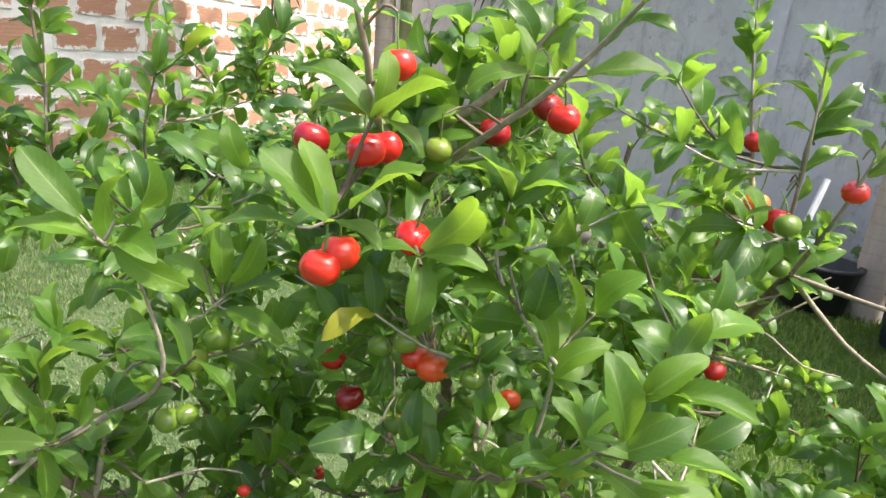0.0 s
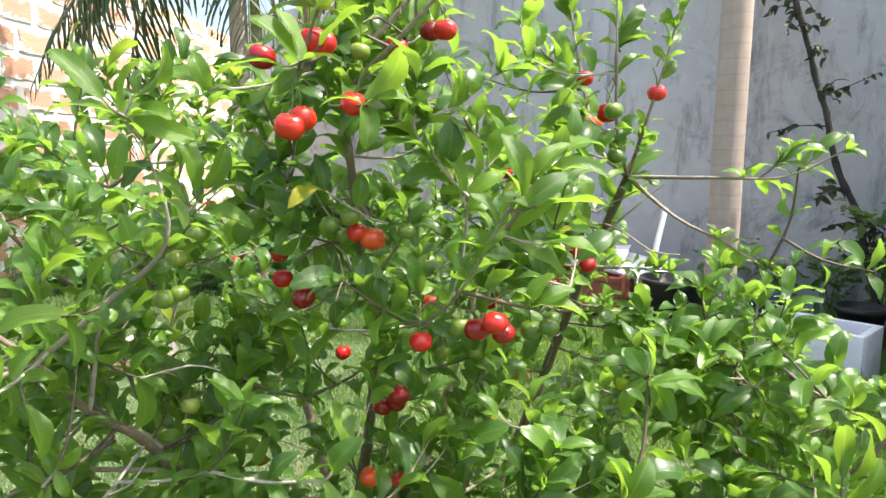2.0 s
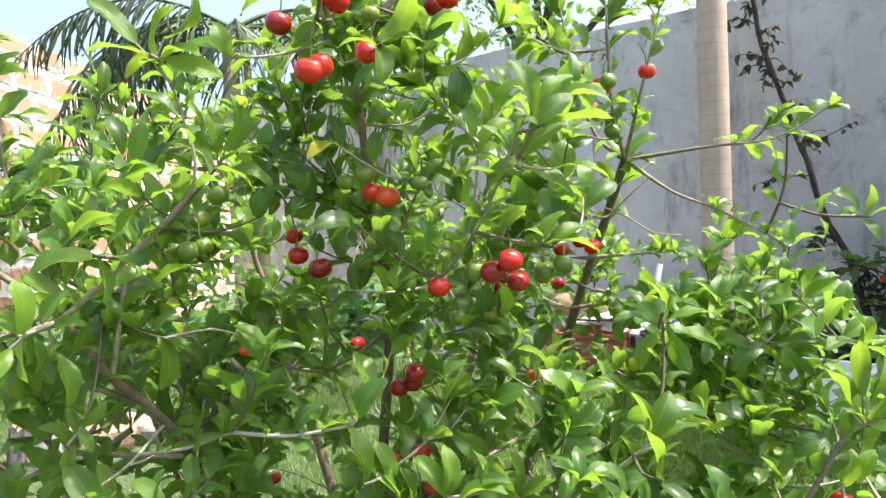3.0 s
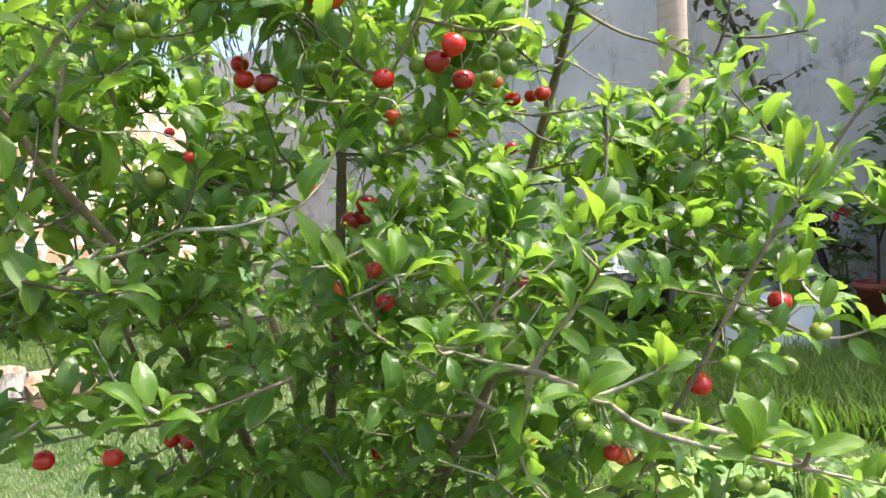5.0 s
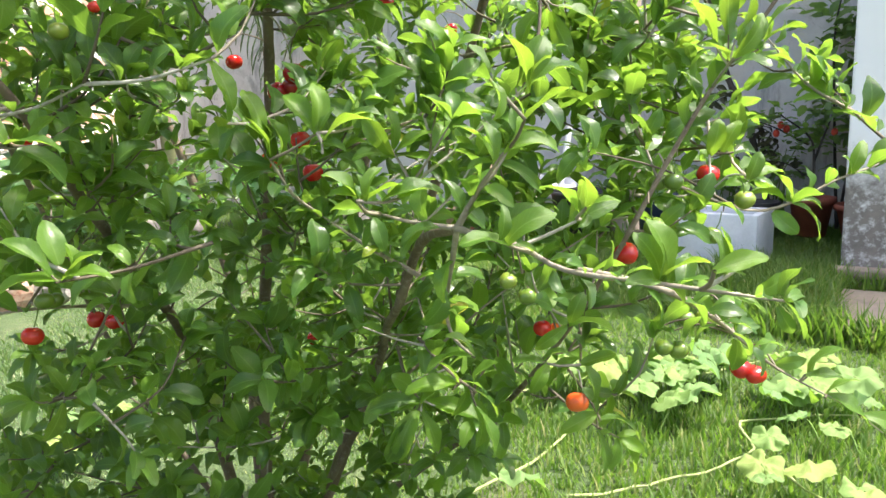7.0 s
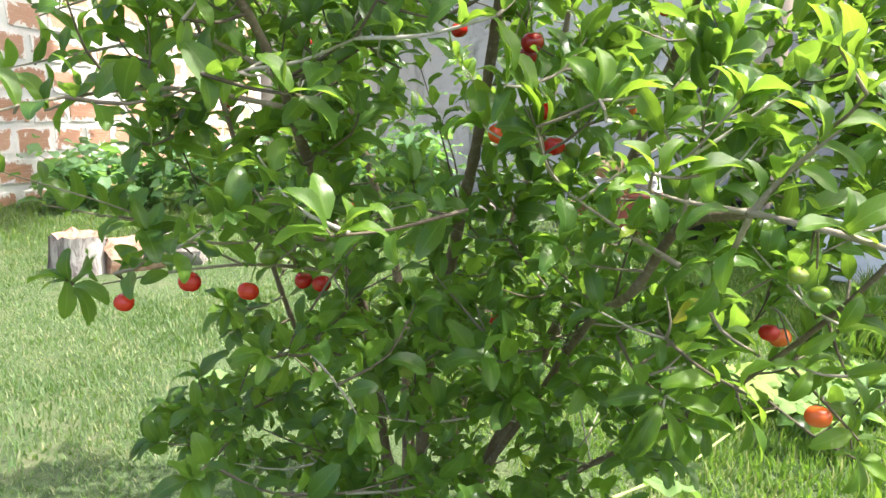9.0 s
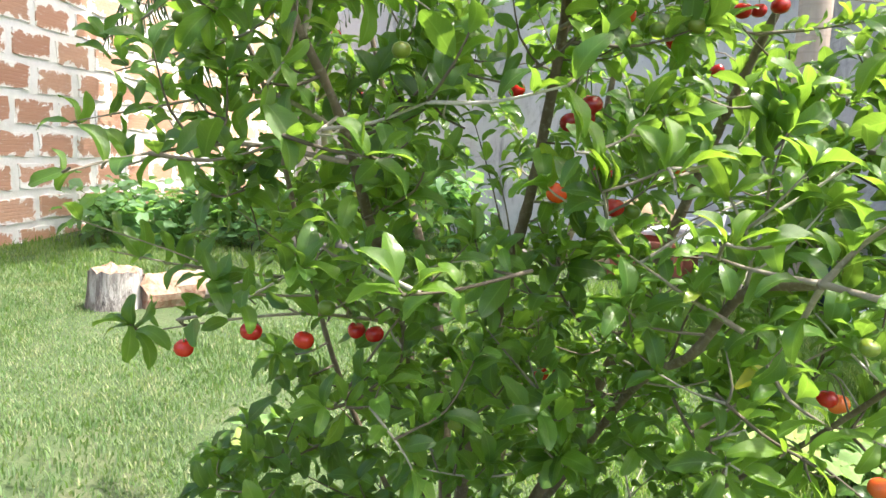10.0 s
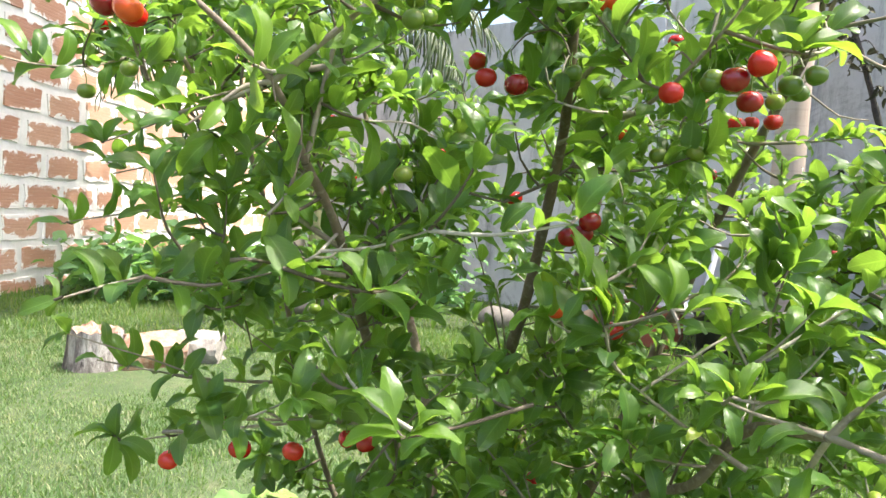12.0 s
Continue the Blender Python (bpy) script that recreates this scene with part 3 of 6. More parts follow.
def leafy(path, first=0.25, gap=0.021, size=(0.024, 0.044), young=False, crown=True):
    """Opposite pairs of leaves along a twig and a tuft at its end."""
    total = sum((b - a).length for a, b in zip(path, path[1:]))
    run, nxt, turn = 0.0, first * total, rnd.uniform(0, 3.1)
    for a, b in zip(path, path[1:]):
        step = (b - a).length
        while nxt < run + step and step > 0:
            q = a.lerp(b, (nxt - run) / step)
            way = (b - a).normalized()
            side = way.cross(Vector((0.2, 0.1, 1.0)))
            side = side.normalized() if side.length > 0.1 else Vector((1, 0, 0))
            side = Matrix.Rotation(turn, 3, way) @ side
            for s in (1, -1):
                if rnd.random() < 0.9 and clear_of_camera(q):
                    d = way * rnd.uniform(0.35, 0.95) + side * s + Vector((0, 0, rnd.uniform(-0.2, 0.95) if young else rnd.uniform(-0.25, 0.8)))
                    LEAVES.append((leaf_matrix(q + d.normalized() * 0.003, d, UP + Vector((rnd.gauss(0, 0.45), rnd.gauss(0, 0.45), 0)), rnd.uniform(*size), rnd.gauss(0, 0.35), rnd.uniform(0.85, 1.15)), rnd.randrange(8), young))
            turn += 1.57 + rnd.gauss(0, 0.25)
            nxt += gap * rnd.uniform(0.75, 1.3)
        run += step
    if crown:
        tuft(path[-1], (path[-1] - path[-2]).normalized(), rnd.choice((3, 4, 4, 5)), size, young)


def tuft(q, way, n, size, young=True, spread=0.95):
    side = way.cross(Vector((0.3, 0.5, 0.2))).normalized()
    a0 = rnd.uniform(0, 6.28)
    for i in range(n):
        s = Matrix.Rotation(a0 + i * 6.28 / n + rnd.gauss(0, 0.2), 3, way) @ side
        d = way * rnd.uniform(0.4, 0.9) + s * spread
        LEAVES.append((leaf_matrix(q, d, UP + s * -0.4 + Vector((rnd.gauss(0, 0.2), rnd.gauss(0, 0.2), 0)), rnd.uniform(*size) * rnd.uniform(0.85, 1.2), rnd.gauss(0, 0.2), rnd.uniform(0.72, 0.98)), rnd.randrange(8), young))


# leaves along the outer branches
for q in [ob for ob in bush.children if ob.name.startswith("branch")]:
    n = len(q.data.vertices) // 7
    co = np.empty(len(q.data.vertices) * 3, np.float32)
    q.data.vertices.foreach_get("co", co)
    centre = co.reshape(n, 7, 3).mean(axis=1)
    line = [Vector(map(float, c)) for c in centre]
    if (line[-1] + BASE).x > 0.31 and (line[-1] + BASE).z > 0.7:
        bare = 0.62 if (line[-1] + BASE).x > 0.5 else 0.18
        leafy(line, bare, 0.0095, (0.013, 0.025), True)
        for k in range(int(len(line) * max(0.33, bare)), len(line), 4):
            tuft(line[k], Vector((rnd.gauss(0.2, 0.3), rnd.gauss(0, 0.3), 1)).normalized(), 4, (0.014, 0.024), True, 0.7)
    else:
        small = 0.6 if (line[-1] + BASE).y < 0.35 else 1.0
        low_left = (line[-1] + BASE).x < -0.12 and (line[-1] + BASE).z < 0.78
        leafy(line, 0.12, 0.030 if low_left else 0.015 * small, (0.019 * small, 0.029 * small), True, not low_left)

leafy(spline([local(q) for q in ((-0.17, 0.74, 0.80), (-0.193, 0.723, 0.835), (-0.221, 0.703, 0.889), (-0.238, 0.713, 0.968), (-0.25, 0.71, 1.06))]), 0.05, 0.02, (0.020, 0.034), True)
for way in ([(0.461, 0.513, 0.664), (0.498, 0.518, 0.719), (0.525, 0.513, 0.756), (0.569, 0.503, 0.823)], [(0.36, 0.863, 0.774), (0.383, 0.80, 0.871), (0.393, 0.743, 0.931)],
            [(0.150, 0.63, 0.85), (0.146, 0.57, 0.95), (0.143, 0.54, 1.02)], [(-0.034, 0.513, 0.765), (-0.048, 0.478, 0.812), (-0.085, 0.46, 0.85), (-0.14, 0.45, 0.89)]):
    leafy(spline([local(q) for q in way]), 0.10, 0.017, (0.022, 0.036), True)
for way in BARE:
    limb("branch", way, 0.0013, 0.0006, "pale bare twig", sides=7)
SHOWN = []  # places that other leaves keep clear


def spray(at, *leaves):
    """A shoot with single leaves: its place, and for each leaf the way to its tip in millimetres and, where it is broad or narrow, its width."""
    q = local(at)
    near = min(NODES, key=lambda p: (p - q).length)
    if (near - q).length > 0.012:
        near = min(NODES, key=lambda p: (p - q).length + 0.4 * abs(p.x - q.x) + (0.3 if p.z > q.z + 0.02 else 0) + (0.1 if p.y < q.y else 0))
    if (near - q).length > 0.12:
        near = q + (near - q).normalized() * 0.10
    down = near - q
    reach = down.length
    if reach > 0.004:
        bow = Vector((rnd.gauss(0, 0.05), rnd.gauss(0, 0.05), -0.05)) * reach
        stem = spline([near, near.lerp(q, 0.5) + bow, q])
        twig(stem, 0.0016 if reach > 0.05 else 0.0012, 0.0009)
        NODES.extend(stem[1:])
        if reach > 0.03:
            leafy(stem, 0.3, 0.020, (0.018, 0.028), True, False)
    for dx, dy, dz, *wide in leaves:
        d = Vector((dx, dy, dz)) * 0.001
        foot = q + down.normalized() * min(reach, rnd.uniform(0.0, 0.011)) if reach > 0.004 else q
        d = q + d - foot
        if d.length > 0.040:
            # a long reach is a side twig with its leaf at the end
            root, foot = foot, foot + d * (1 - rnd.uniform(0.034, 0.040) / d.length)
            twig([root, root.lerp(foot, 0.5) + Vector((0, 0, -0.001)), foot], 0.0009, 0.0006)
            d = q + Vector((dx, dy, dz)) * 0.001 - foot
        face = Vector((rnd.gauss(0.35, 0.35), rnd.gauss(-0.30, 0.25), 0.85))
        m = leaf_matrix(foot, d, face, d.length, rnd.gauss(0, 0.25), wide[0] if wide else rnd.uniform(0.85, 1.1))
        LEAVES.append((m, 8 + rnd.randrange(6), 2))
        SHOWN.extend(foot + d * k + Vector((0, -0.022 * n, 0.0)) for k in (0.35, 0.75) for n in (0, 1, 2))


# leaves round the first ripe cherries
spray((0.042, 0.425, 0.974), (-36, 0, 33), (28, -4, 38, 1.15), (-37, -8, -2), (12, 6, 30), (32, -4, -4), (42, 4, -15))
spray((0.147, 0.412, 1.000), (-28, 4, 24), (-46, -4, -12), (38, -8, 28, 1.1), (25, -6, -3), (-15, 10, 29))
spray((0.148, 0.460, 1.040), (-37, 2, 12, 1.1), (1, 4, 23), (32, -4, 14), (-37, 12, -10), (23, -6, -17))
spray((0.176, 0.450, 0.980), (21, -6, 32, 1.1), (-28, 2, -1), (0, -4, -25), (27, 4, 2))
spray((0.059, 0.515, 0.993), (-8, -2, 25, 1.3), (17, 4, -1), (-34, 6, 11))
spray((0.274, 0.435, 0.925), (-20, 2, 40), (-18, 6, 19), (40, -6, 1), (18, 4, 18), (-22, -4, 4))
spray((0.278, 0.460, 0.944), (40, -6, -3), (-20, 4, 11), (18, 4, 16), (14, -8, 1))
spray((0.200, 0.520, 1.061), (-28, -4, -13, 1.1), (62, 2, 6), (-10, 4, 20), (18, 4, -11))
# upright shoots against the grey wall
spray((0.336, 0.742, 1.050), (-25, 0, 18), (-24, 4, -2), (16, -4, 11), (1, 6, 20), (18, 2, 19))
spray((0.357, 0.640, 1.056), (-24, 0, 15), (-15, 4, 32), (19, 2, 19), (20, -6, 7))
spray((0.359, 0.640, 1.037), (28, -2, 16), (23, -8, 9), (-17, 6, 9), (16, 6, 23))
spray((0.360, 0.645, 1.021), (-28, -4, 6), (26, 2, 12), (17, 6, 17), (-16, 6, -7))
spray((0.499, 0.650, 0.949), (8, 0, 20), (26, 4, 19), (40, -4, 8), (29, -4, -12), (-2, 4, 15))
spray((0.530, 0.680, 0.950), (-21, 0, 20), (11, 4, 27), (40, 2, 24), (30, -6, -16), (-25, 4, 10))
# shoots of the left side
spray((-0.002, 0.434, 0.855), (-37, -4, -8), (8, -4, -29), (18, 6, 15), (26, 4, -12))
spray((0.068, 0.460, 0.910), (25, -6, -18), (-36, 4, -5), (-21, 8, 13))
spray((0.010, 0.480, 0.893), (40, -4, -1), (-19, -4, -32), (-55, 6, -27))
spray((-0.038, 0.414, 0.810), (-2, 2, 33, 1.2), (9, -6, -26, 1.1), (-26, 4, 10))
spray((-0.041, 0.450, 0.812), (14, -6, -51, 1.1), (22, 4, -1))
spray((0.050, 0.520, 0.919), (-40, 0, 15), (32, 0, 11), (39, -6, -19), (-8, 4, 41), (-30, 6, 46), (18, 2, 39))
spray((-0.044, 0.470, 0.729), (-2, -2, -19, 1.2), (-21, 4, 12), (12, 6, 10))
spray((-0.030, 0.460, 0.697), (6, -4, -22, 1.1), (-22, 4, 9))
spray((0.053, 0.511, 0.724), (-28, -3, -14), (22, 0, 9), (-12, 3, 22))
spray((0.025, 0.460, 0.686), (-21, 0, 23), (-24, -4, 13), (33, -2, -5), (-37, 4, -3), (-4, 8, 27))
spray((0.051, 0.439, 0.605), (-30, 0, 26), (-33, -6, -5), (36, -6, 2), (6, 6, 23), (28, 4, 16))
spray((-0.006, 0.553, 0.490), (-46, -4, -9), (21, -4, -10), (-20, 2, -35), (12, 6, 21))
# shoots over the middle of the bush
spray((0.262, 0.460, 0.909), (-25, 0, 21), (29, 2, 22), (55, -6, -17), (32, -4, -27), (-21, 4, -17))
spray((0.236, 0.506, 0.925), (-22, -2, 33), (24, 2, 15), (15, -4, -22), (-15, 4, -9))
spray((0.134, 0.550, 0.821), (-14, -4, -26, 1.3), (4, 2, 21, 1.2), (-24, 4, 0))
spray((0.144, 0.480, 0.735), (12, -4, -32), (-21, 4, -5))
spray((0.173, 0.500, 0.670), (-27, -2, 43, 1.1), (-15, -6, 29), (0, 2, 29))
spray((0.172, 0.510, 0.698), (-2, -4, -31), (14, 4, -16))
spray((0.208, 0.475, 0.687), (-21, 10, 25), (-2, 10, 32), (12, 4, 16))
spray((0.231, 0.475, 0.690), (-6, 8, 26), (4, 4, 19), (19, -4, 7))
spray((0.211, 0.465, 0.674), (36, -3, 19, 1.1), (-18, 4, -2), (15, -4, 2))
spray((0.255, 0.515, 0.675), (-18, 2, 25), (-2, 4, 28), (30, -2, 10), (38, -6, -17, 1.1), (-28, 2, -8), (21, 4, -13))
spray((0.232, 0.430, 0.647), (-20, -2, 16), (-16, -6, 4), (1, 2, 16))
spray((0.244, 0.430, 0.645), (4, 4, 21), (16, -4, 11))
spray((0.258, 0.430, 0.647), (26, -4, 3), (17, 3, 8))
spray((0.172, 0.500, 0.671), (-17, -2, 27, 1.3), (-15, 4, 46), (-4, 2, 27), (6, -4, 15))
spray((0.151, 0.480, 0.695), (-7, -2, 34, 1.1), (-18, 3, 9))
spray((0.051, 0.600, 0.764), (-31, -2, 1, 1.3), (25, 3, 18, 1.4), (-3, 0, 30), (-23, 4, 19), (10, -4, -14))
spray((0.047, 0.600, 0.729), (-32, -2, 3, 1.2), (-32, 3, 23), (-5, 2, 20), (31, -3, -4), (27, 0, -13), (-28, -4, -14))
spray((0.103, 0.600, 0.748), (-24, -2, 1), (-17, 3, 16), (-2, 0, 47, 1.2), (13, 3, 24), (17, -3, -4))
spray((0.074, 0.600, 0.711), (17, -2, 10, 1.3), (-32, 0, 6), (-15, -3, -23))
spray((-0.003, 0.620, 0.753), (-19, 0, 20, 1.2), (-16, -3, -4), (17, 3, 26), (-9, -3, -29), (-26, 2, -19))
spray((0.313, 0.420, 0.669), (-7, 2, 22), (-23, 4, 20), (-16, -4, -5))
spray((0.324, 0.430, 0.674), (31, 0, -3, 1.1), (19, -4, -27, 0.6), (8, 4, 19))
spray((0.330, 0.410, 0.691), (27, -4, 17), (-7, 2, 14), (13, -4, -11))
spray((0.308, 0.400, 0.714), (2, -4, -23, 1.1), (-10, 2, 18), (13, 4, 8))
spray((0.348, 0.500, 0.712), (-14, 0, 37), (33, -4, 13), (16, 4, 35, 1.3))
spray((0.355, 0.385, 0.636), (1, 0, 22, 1.3), (20, -4, 9), (-10, 4, 18))
spray((0.323, 0.430, 0.621), (27, -4, 10, 1.2), (-9, 0, 16, 1.1), (-31, -4, -3))
spray((0.308, 0.376, 0.628), (30, -6, 14, 1.1), (3, 3, 19), (-22, -4, -1), (21, 4, -11))
spray((0.300, 0.430, 0.545), (-31, -4, -6), (-20, 4, 14))
spray((0.303, 0.450, 0.514), (10, -6, -45, 0.9))
spray((0.268, 0.500, 0.489), (-25, -6, -38), (40, -2, -13), (-39, 2, -5), (12, 6, 23))
# shoots of the right side
spray((0.349, 0.355, 0.646), (-1, 2, 16, 1.3), (17, -4, 3), (-5, -4, -9))
spray((0.364, 0.295, 0.621), (-6, 2, 27, 1.3), (-11, 4, 21, 1.1), (-17, -4, 1), (22, -4, 7), (8, -6, -10))
spray((0.373, 0.265, 0.631), (20, -3, 5), (10, -5, -1))
spray((0.390, 0.275, 0.631), (-13, 2, 14), (-8, 4, 15))
spray((0.490, 0.485, 0.727), (-34, 0, 39), (-4, 2, 54), (50, -4, 19), (51, 2, 38), (41, -6, -5), (-24, 4, 10), (23, 6, 30), (13, 4, 51))
spray((0.340, 0.443, 0.706), (-13, 0, 35), (14, 3, 23))
spray((0.366, 0.524, 0.798), (37, -4, 0), (-4, 3, 26), (0, -3, -25, 1.2))
spray((0.507, 0.690, 0.770), (-27, 0, 29), (54, -2, 3), (6, 2, 52, 1.2), (30, 3, 45))
spray((0.491, 0.690, 0.753), (43, -3, 5), (-22, 2, 16), (-28, -2, -11))
spray((0.511, 0.560, 0.660), (7, -2, 26, 1.2))
spray((0.531, 0.560, 0.659), (5, 0, 25, 1.2), (-23, 2, 5))
spray((0.545, 0.560, 0.638), (9, 0, 21, 1.2), (30, -2, 3), (-10, -4, -16))
spray((0.378, 0.500, 0.540), (13, 2, 25, 1.2), (37, -4, -8), (-23, 4, -17))
spray((0.388, 0.500, 0.510), (26, -4, 8), (-25, 2, -15), (9, -4, -29))
spray((0.407, 0.510, 0.460), (0, -5, -44), (30, -2, -14), (-14, 4, 26), (-31, 4, -9))
spray((0.386, 0.588, 0.779), (-15, 2, 40), (-43, -2, 8), (42, -6, -17), (-23, -6, -33), (21, 2, -39))
spray((0.481, 0.615, 0.760), (-29, 0, 31), (46, -4, -3), (24, -4, -39), (-2, 2, -38), (-31, 4, -24))
spray((0.493, 0.620, 0.775), (-4, 2, 22, 1.2), (24, -4, 14), (16, 4, 25))
spray((0.625, 0.550, 0.638), (-8, -2, 16, 1.2), (24, -3, -6), (12, 3, 27))
spray((0.645, 0.550, 0.644), (19, 0, 23, 1.2), (32, -2, 1))
spray((0.581, 0.555, 0.617), (-22, 2, 27, 1.2), (22, -5, -6, 1.1), (20, -6, -33), (-41, 2, 4))
spray((0.495, 0.660, 0.824), (-5, 0, 23), (13, -3, 15), (-17, 2, 8), (12, -4, 3))
spray((0.498, 0.620, 0.785), (-7, 2, 19), (27, -4, -21), (-25, 2, 10), (5, -3, 20))
spray((0.559, 0.600, 0.864), (-30, 0, 23), (3, 2, 27), (14, -3, 7), (-19, 3, 3))
spray((0.529, 0.550, 0.764), (-37, -3, 1), (2, 2, 25), (-14, 3, 30), (18, -3, -21))
spray((0.571, 0.510, 0.486), (32, -2, 20, 1.3), (29, -4, -3))
spray((0.589, 0.510, 0.466), (36, -3, -23, 1.1), (31, 3, 11))
spray((0.627, 0.510, 0.446), (32, 2, -12), (39, -4, -38, 0.8))
spray((0.285, 0.500, 0.850), (32, -4, -5), (-19, 2, 13), (9, 2, 25), (24, 4, 14))
spray((0.270, 0.498, 0.492), (-20, -6, -43, 1.1), (-31, 2, -11), (45, -6, -20), (30, 4, 9))
# leaves along the low left branches
spray((-0.285, 0.655, 0.704), (-43, 0, -8), (-24, 4, 25), (8, -2, 30))
spray((-0.255, 0.655, 0.712), (1, 2, 42), (12, -4, 22))
spray((-0.231, 0.660, 0.723), (-17, 0, 20), (4, 4, 23))
spray((-0.217, 0.670, 0.727), (10, 0, 25))
spray((-0.163, 0.450, 0.671), (-26, -3, -12), (-15, 4, 12))
spray((-0.154, 0.470, 0.671), (-15, -2, 28, 1.2))
spray((-0.153, 0.500, 0.673), (-17, -2, 24, 1.2), (5, 2, 22, 1.2))
spray((-0.199, 0.600, 0.590), (3, -2, 35, 1.3), (-24, 2, 28, 1.2))
spray((-0.178, 0.600, 0.589), (-2, 0, 27, 1.2))
spray((-0.159, 0.600, 0.588), (20, -2, 32), (0, 2, 27, 1.2), (-15, -3, -23))
spray((-0.140, 0.600, 0.587), (7, 0, 25, 1.2))
spray((-0.209, 0.600, 0.532), (-35, 0, -5), (-22, -4, -12), (2, 4, 27, 1.2), (20, -2, 28), (-2, -4, -33, 1.2), (18, -2, -39), (37, -2, -20), (-18, 4, 7))
spray((-0.166, 0.600, 0.539), (4, 2, 22), (20, -2, 10))
spray((-0.055, 0.600, 0.921), (-42, 0, 37), (-64, 3, 8), (12, 4, 44), (36, -3, 22), (-21, 6, 51))
spray((-0.079, 0.580, 0.875), (-36, 0, 24), (-27, -3, -23), (34, -4, -11), (4, 4, 33))
spray((-0.005, 0.600, 0.967), (-43, 0, 21), (24, 4, 30), (44, -3, -7), (-31, 5, -2))
spray((0.080, 0.600, 0.941), (-33, 0, 25), (-19, -3, -24), (24, 4, 29), (29, -2, -11), (0, 4, 40))
spray((-0.045, 0.468, 0.713), (23, -4, -28, 1.1), (-18, 4, -10))
spray((-0.315, 0.640, 0.844), (-34, 0, 38), (-1, 4, 31), (-20, 2, 13))
spray((-0.302, 0.650, 0.843), (-23, 0, 25), (8, 3, 35), (-36, -4, -19))
spray((-0.282, 0.660, 0.847), (-8, 0, 30), (12, 3, 30))
spray((-0.264, 0.680, 0.857), (-6, 0, 29), (18, 3, 26), (-28, 4, 18))
spray((-0.252, 0.710, 0.871), (15, 0, 22), (-13, 3, 21), (26, -3, 9))
spray((-0.189, 0.700, 0.642), (-43, 0, -8), (-23, 4, 13), (-4, -2, 23))
spray((-0.169, 0.700, 0.663), (13, -3, -26), (-15, 3, 17), (29, -3, 12))
spray((-0.238, 0.712, 0.993), (-22, 0, 22), (32, -3, 24), (-44, -4, -4), (31, 3, -16), (51, -2, 0))
spray((-0.247, 0.720, 1.036), (-33, 0, 6), (29, 0, 23), (-8, -3, -19), (34, 3, 3))
spray((-0.229, 0.705, 0.963), (-52, 0, -7), (31, -2, 5), (-18, 3, 14))
spray((-0.148, 0.738, 1.017), (5, 0, 35), (58, -2, 39), (-2, 4, 59), (-16, -3, 9), (-47, 2, -5), (19, -2, 10))
spray((-0.274, 1.120, 1.013), (-22, 0, 28), (34, 0, 69), (39, -3, 41), (-16, 0, 5), (-31, 3, -20), (24, -3, 11), (3, 3, 58))
spray((0.009, 0.505, 0.794), (-2, -3, -37, 1.1), (18, 4, -12))
spray((-0.061, 0.500, 0.821), (-8, 2, 48, 0.75), (-29, 4, 22, 0.8))
# shoots that hang low on the right
spray((0.289, 0.470, 0.509), (-33, -3, 1), (-15, 3, 20), (-23, -3, -10))
spray((0.304, 0.460, 0.511), (-3, -6, -41, 1), (14, -3, -19, 1.1), (-16, 3, -18))
spray((0.268, 0.500, 0.479), (-27, -5, -32, 1.1), (-19, 3, 0), (11, -3, -28))
spray((0.436, 0.560, 0.459), (-27, 0, 6), (18, -3, -8), (-13, 3, -28), (10, 2, 19))
spray((0.439, 0.560, 0.420), (21, -3, -13), (-19, 2, 3), (-13, -3, -26), (12, -2, -34), (17, 3, 2))
spray((0.359, 0.500, 0.514), (-23, 0, 2), (21, -3, 6), (-9, -3, -22, 1.1), (11, 2, -24))
# shoots in front of the brick wall
spray((-0.252, 0.645, 0.780), (-32, 0, 7), (-18, 3, 19), (17, -3, 21), (18, 2, 4))
spray((-0.195, 0.600, 0.789), (-23, 0, 16), (-18, 3, 3), (2, -3, -20), (22, 2, 12), (-9, -3, -13))
spray((-0.232, 0.645, 0.757), (-49, 0, 14), (-15, -3, 2), (-20, 3, 11))
spray((-0.177, 0.600, 0.766), (-35, -3, 0), (-17, 3, 19), (10, -3, -15))
spray((-0.132, 0.530, 0.795), (-30, 3, 21), (-49, 0, 8), (-14, 3, 20), (6, -2, 22), (-15, -3, -14), (15, -3, -18))
spray((-0.092, 0.500, 0.799), (-21, 0, 5), (-9, 3, 21), (8, 3, 22), (-22, -3, -14))
spray((-0.091, 0.500, 0.777), (24, -4, -12, 1.1), (12, 0, -18), (-19, -3, -13), (-24, -3, -27), (-3, 3, -25))
spray((-0.062, 0.480, 0.808), (2, 3, 18), (-11, 0, 16), (21, -3, 8))
spray((-0.041, 0.480, 0.787), (10, 0, 22, 1.2), (-9, 3, 12), (-22, -3, -6), (18, -3, 5))
spray((-0.031, 0.470, 0.746), (6, -4, -21, 1.1), (13, 3, 11), (-13, 2, 8))
spray((-0.044, 0.500, 0.710), (14, -4, -30, 0.9), (-11, 3, -2))
spray((-0.138, 0.620, 0.717), (-37, -3, -15, 1.1), (-26, 3, 7), (9, -3, -17))
spray((-0.150, 0.660, 0.685), (-39, 0, 1), (-8, -3, -8), (11, 3, 13))
spray((-0.160, 0.650, 0.654), (-30, 0, 6), (-16, 3, 14), (16, -3, -10), (24, 2, 13))

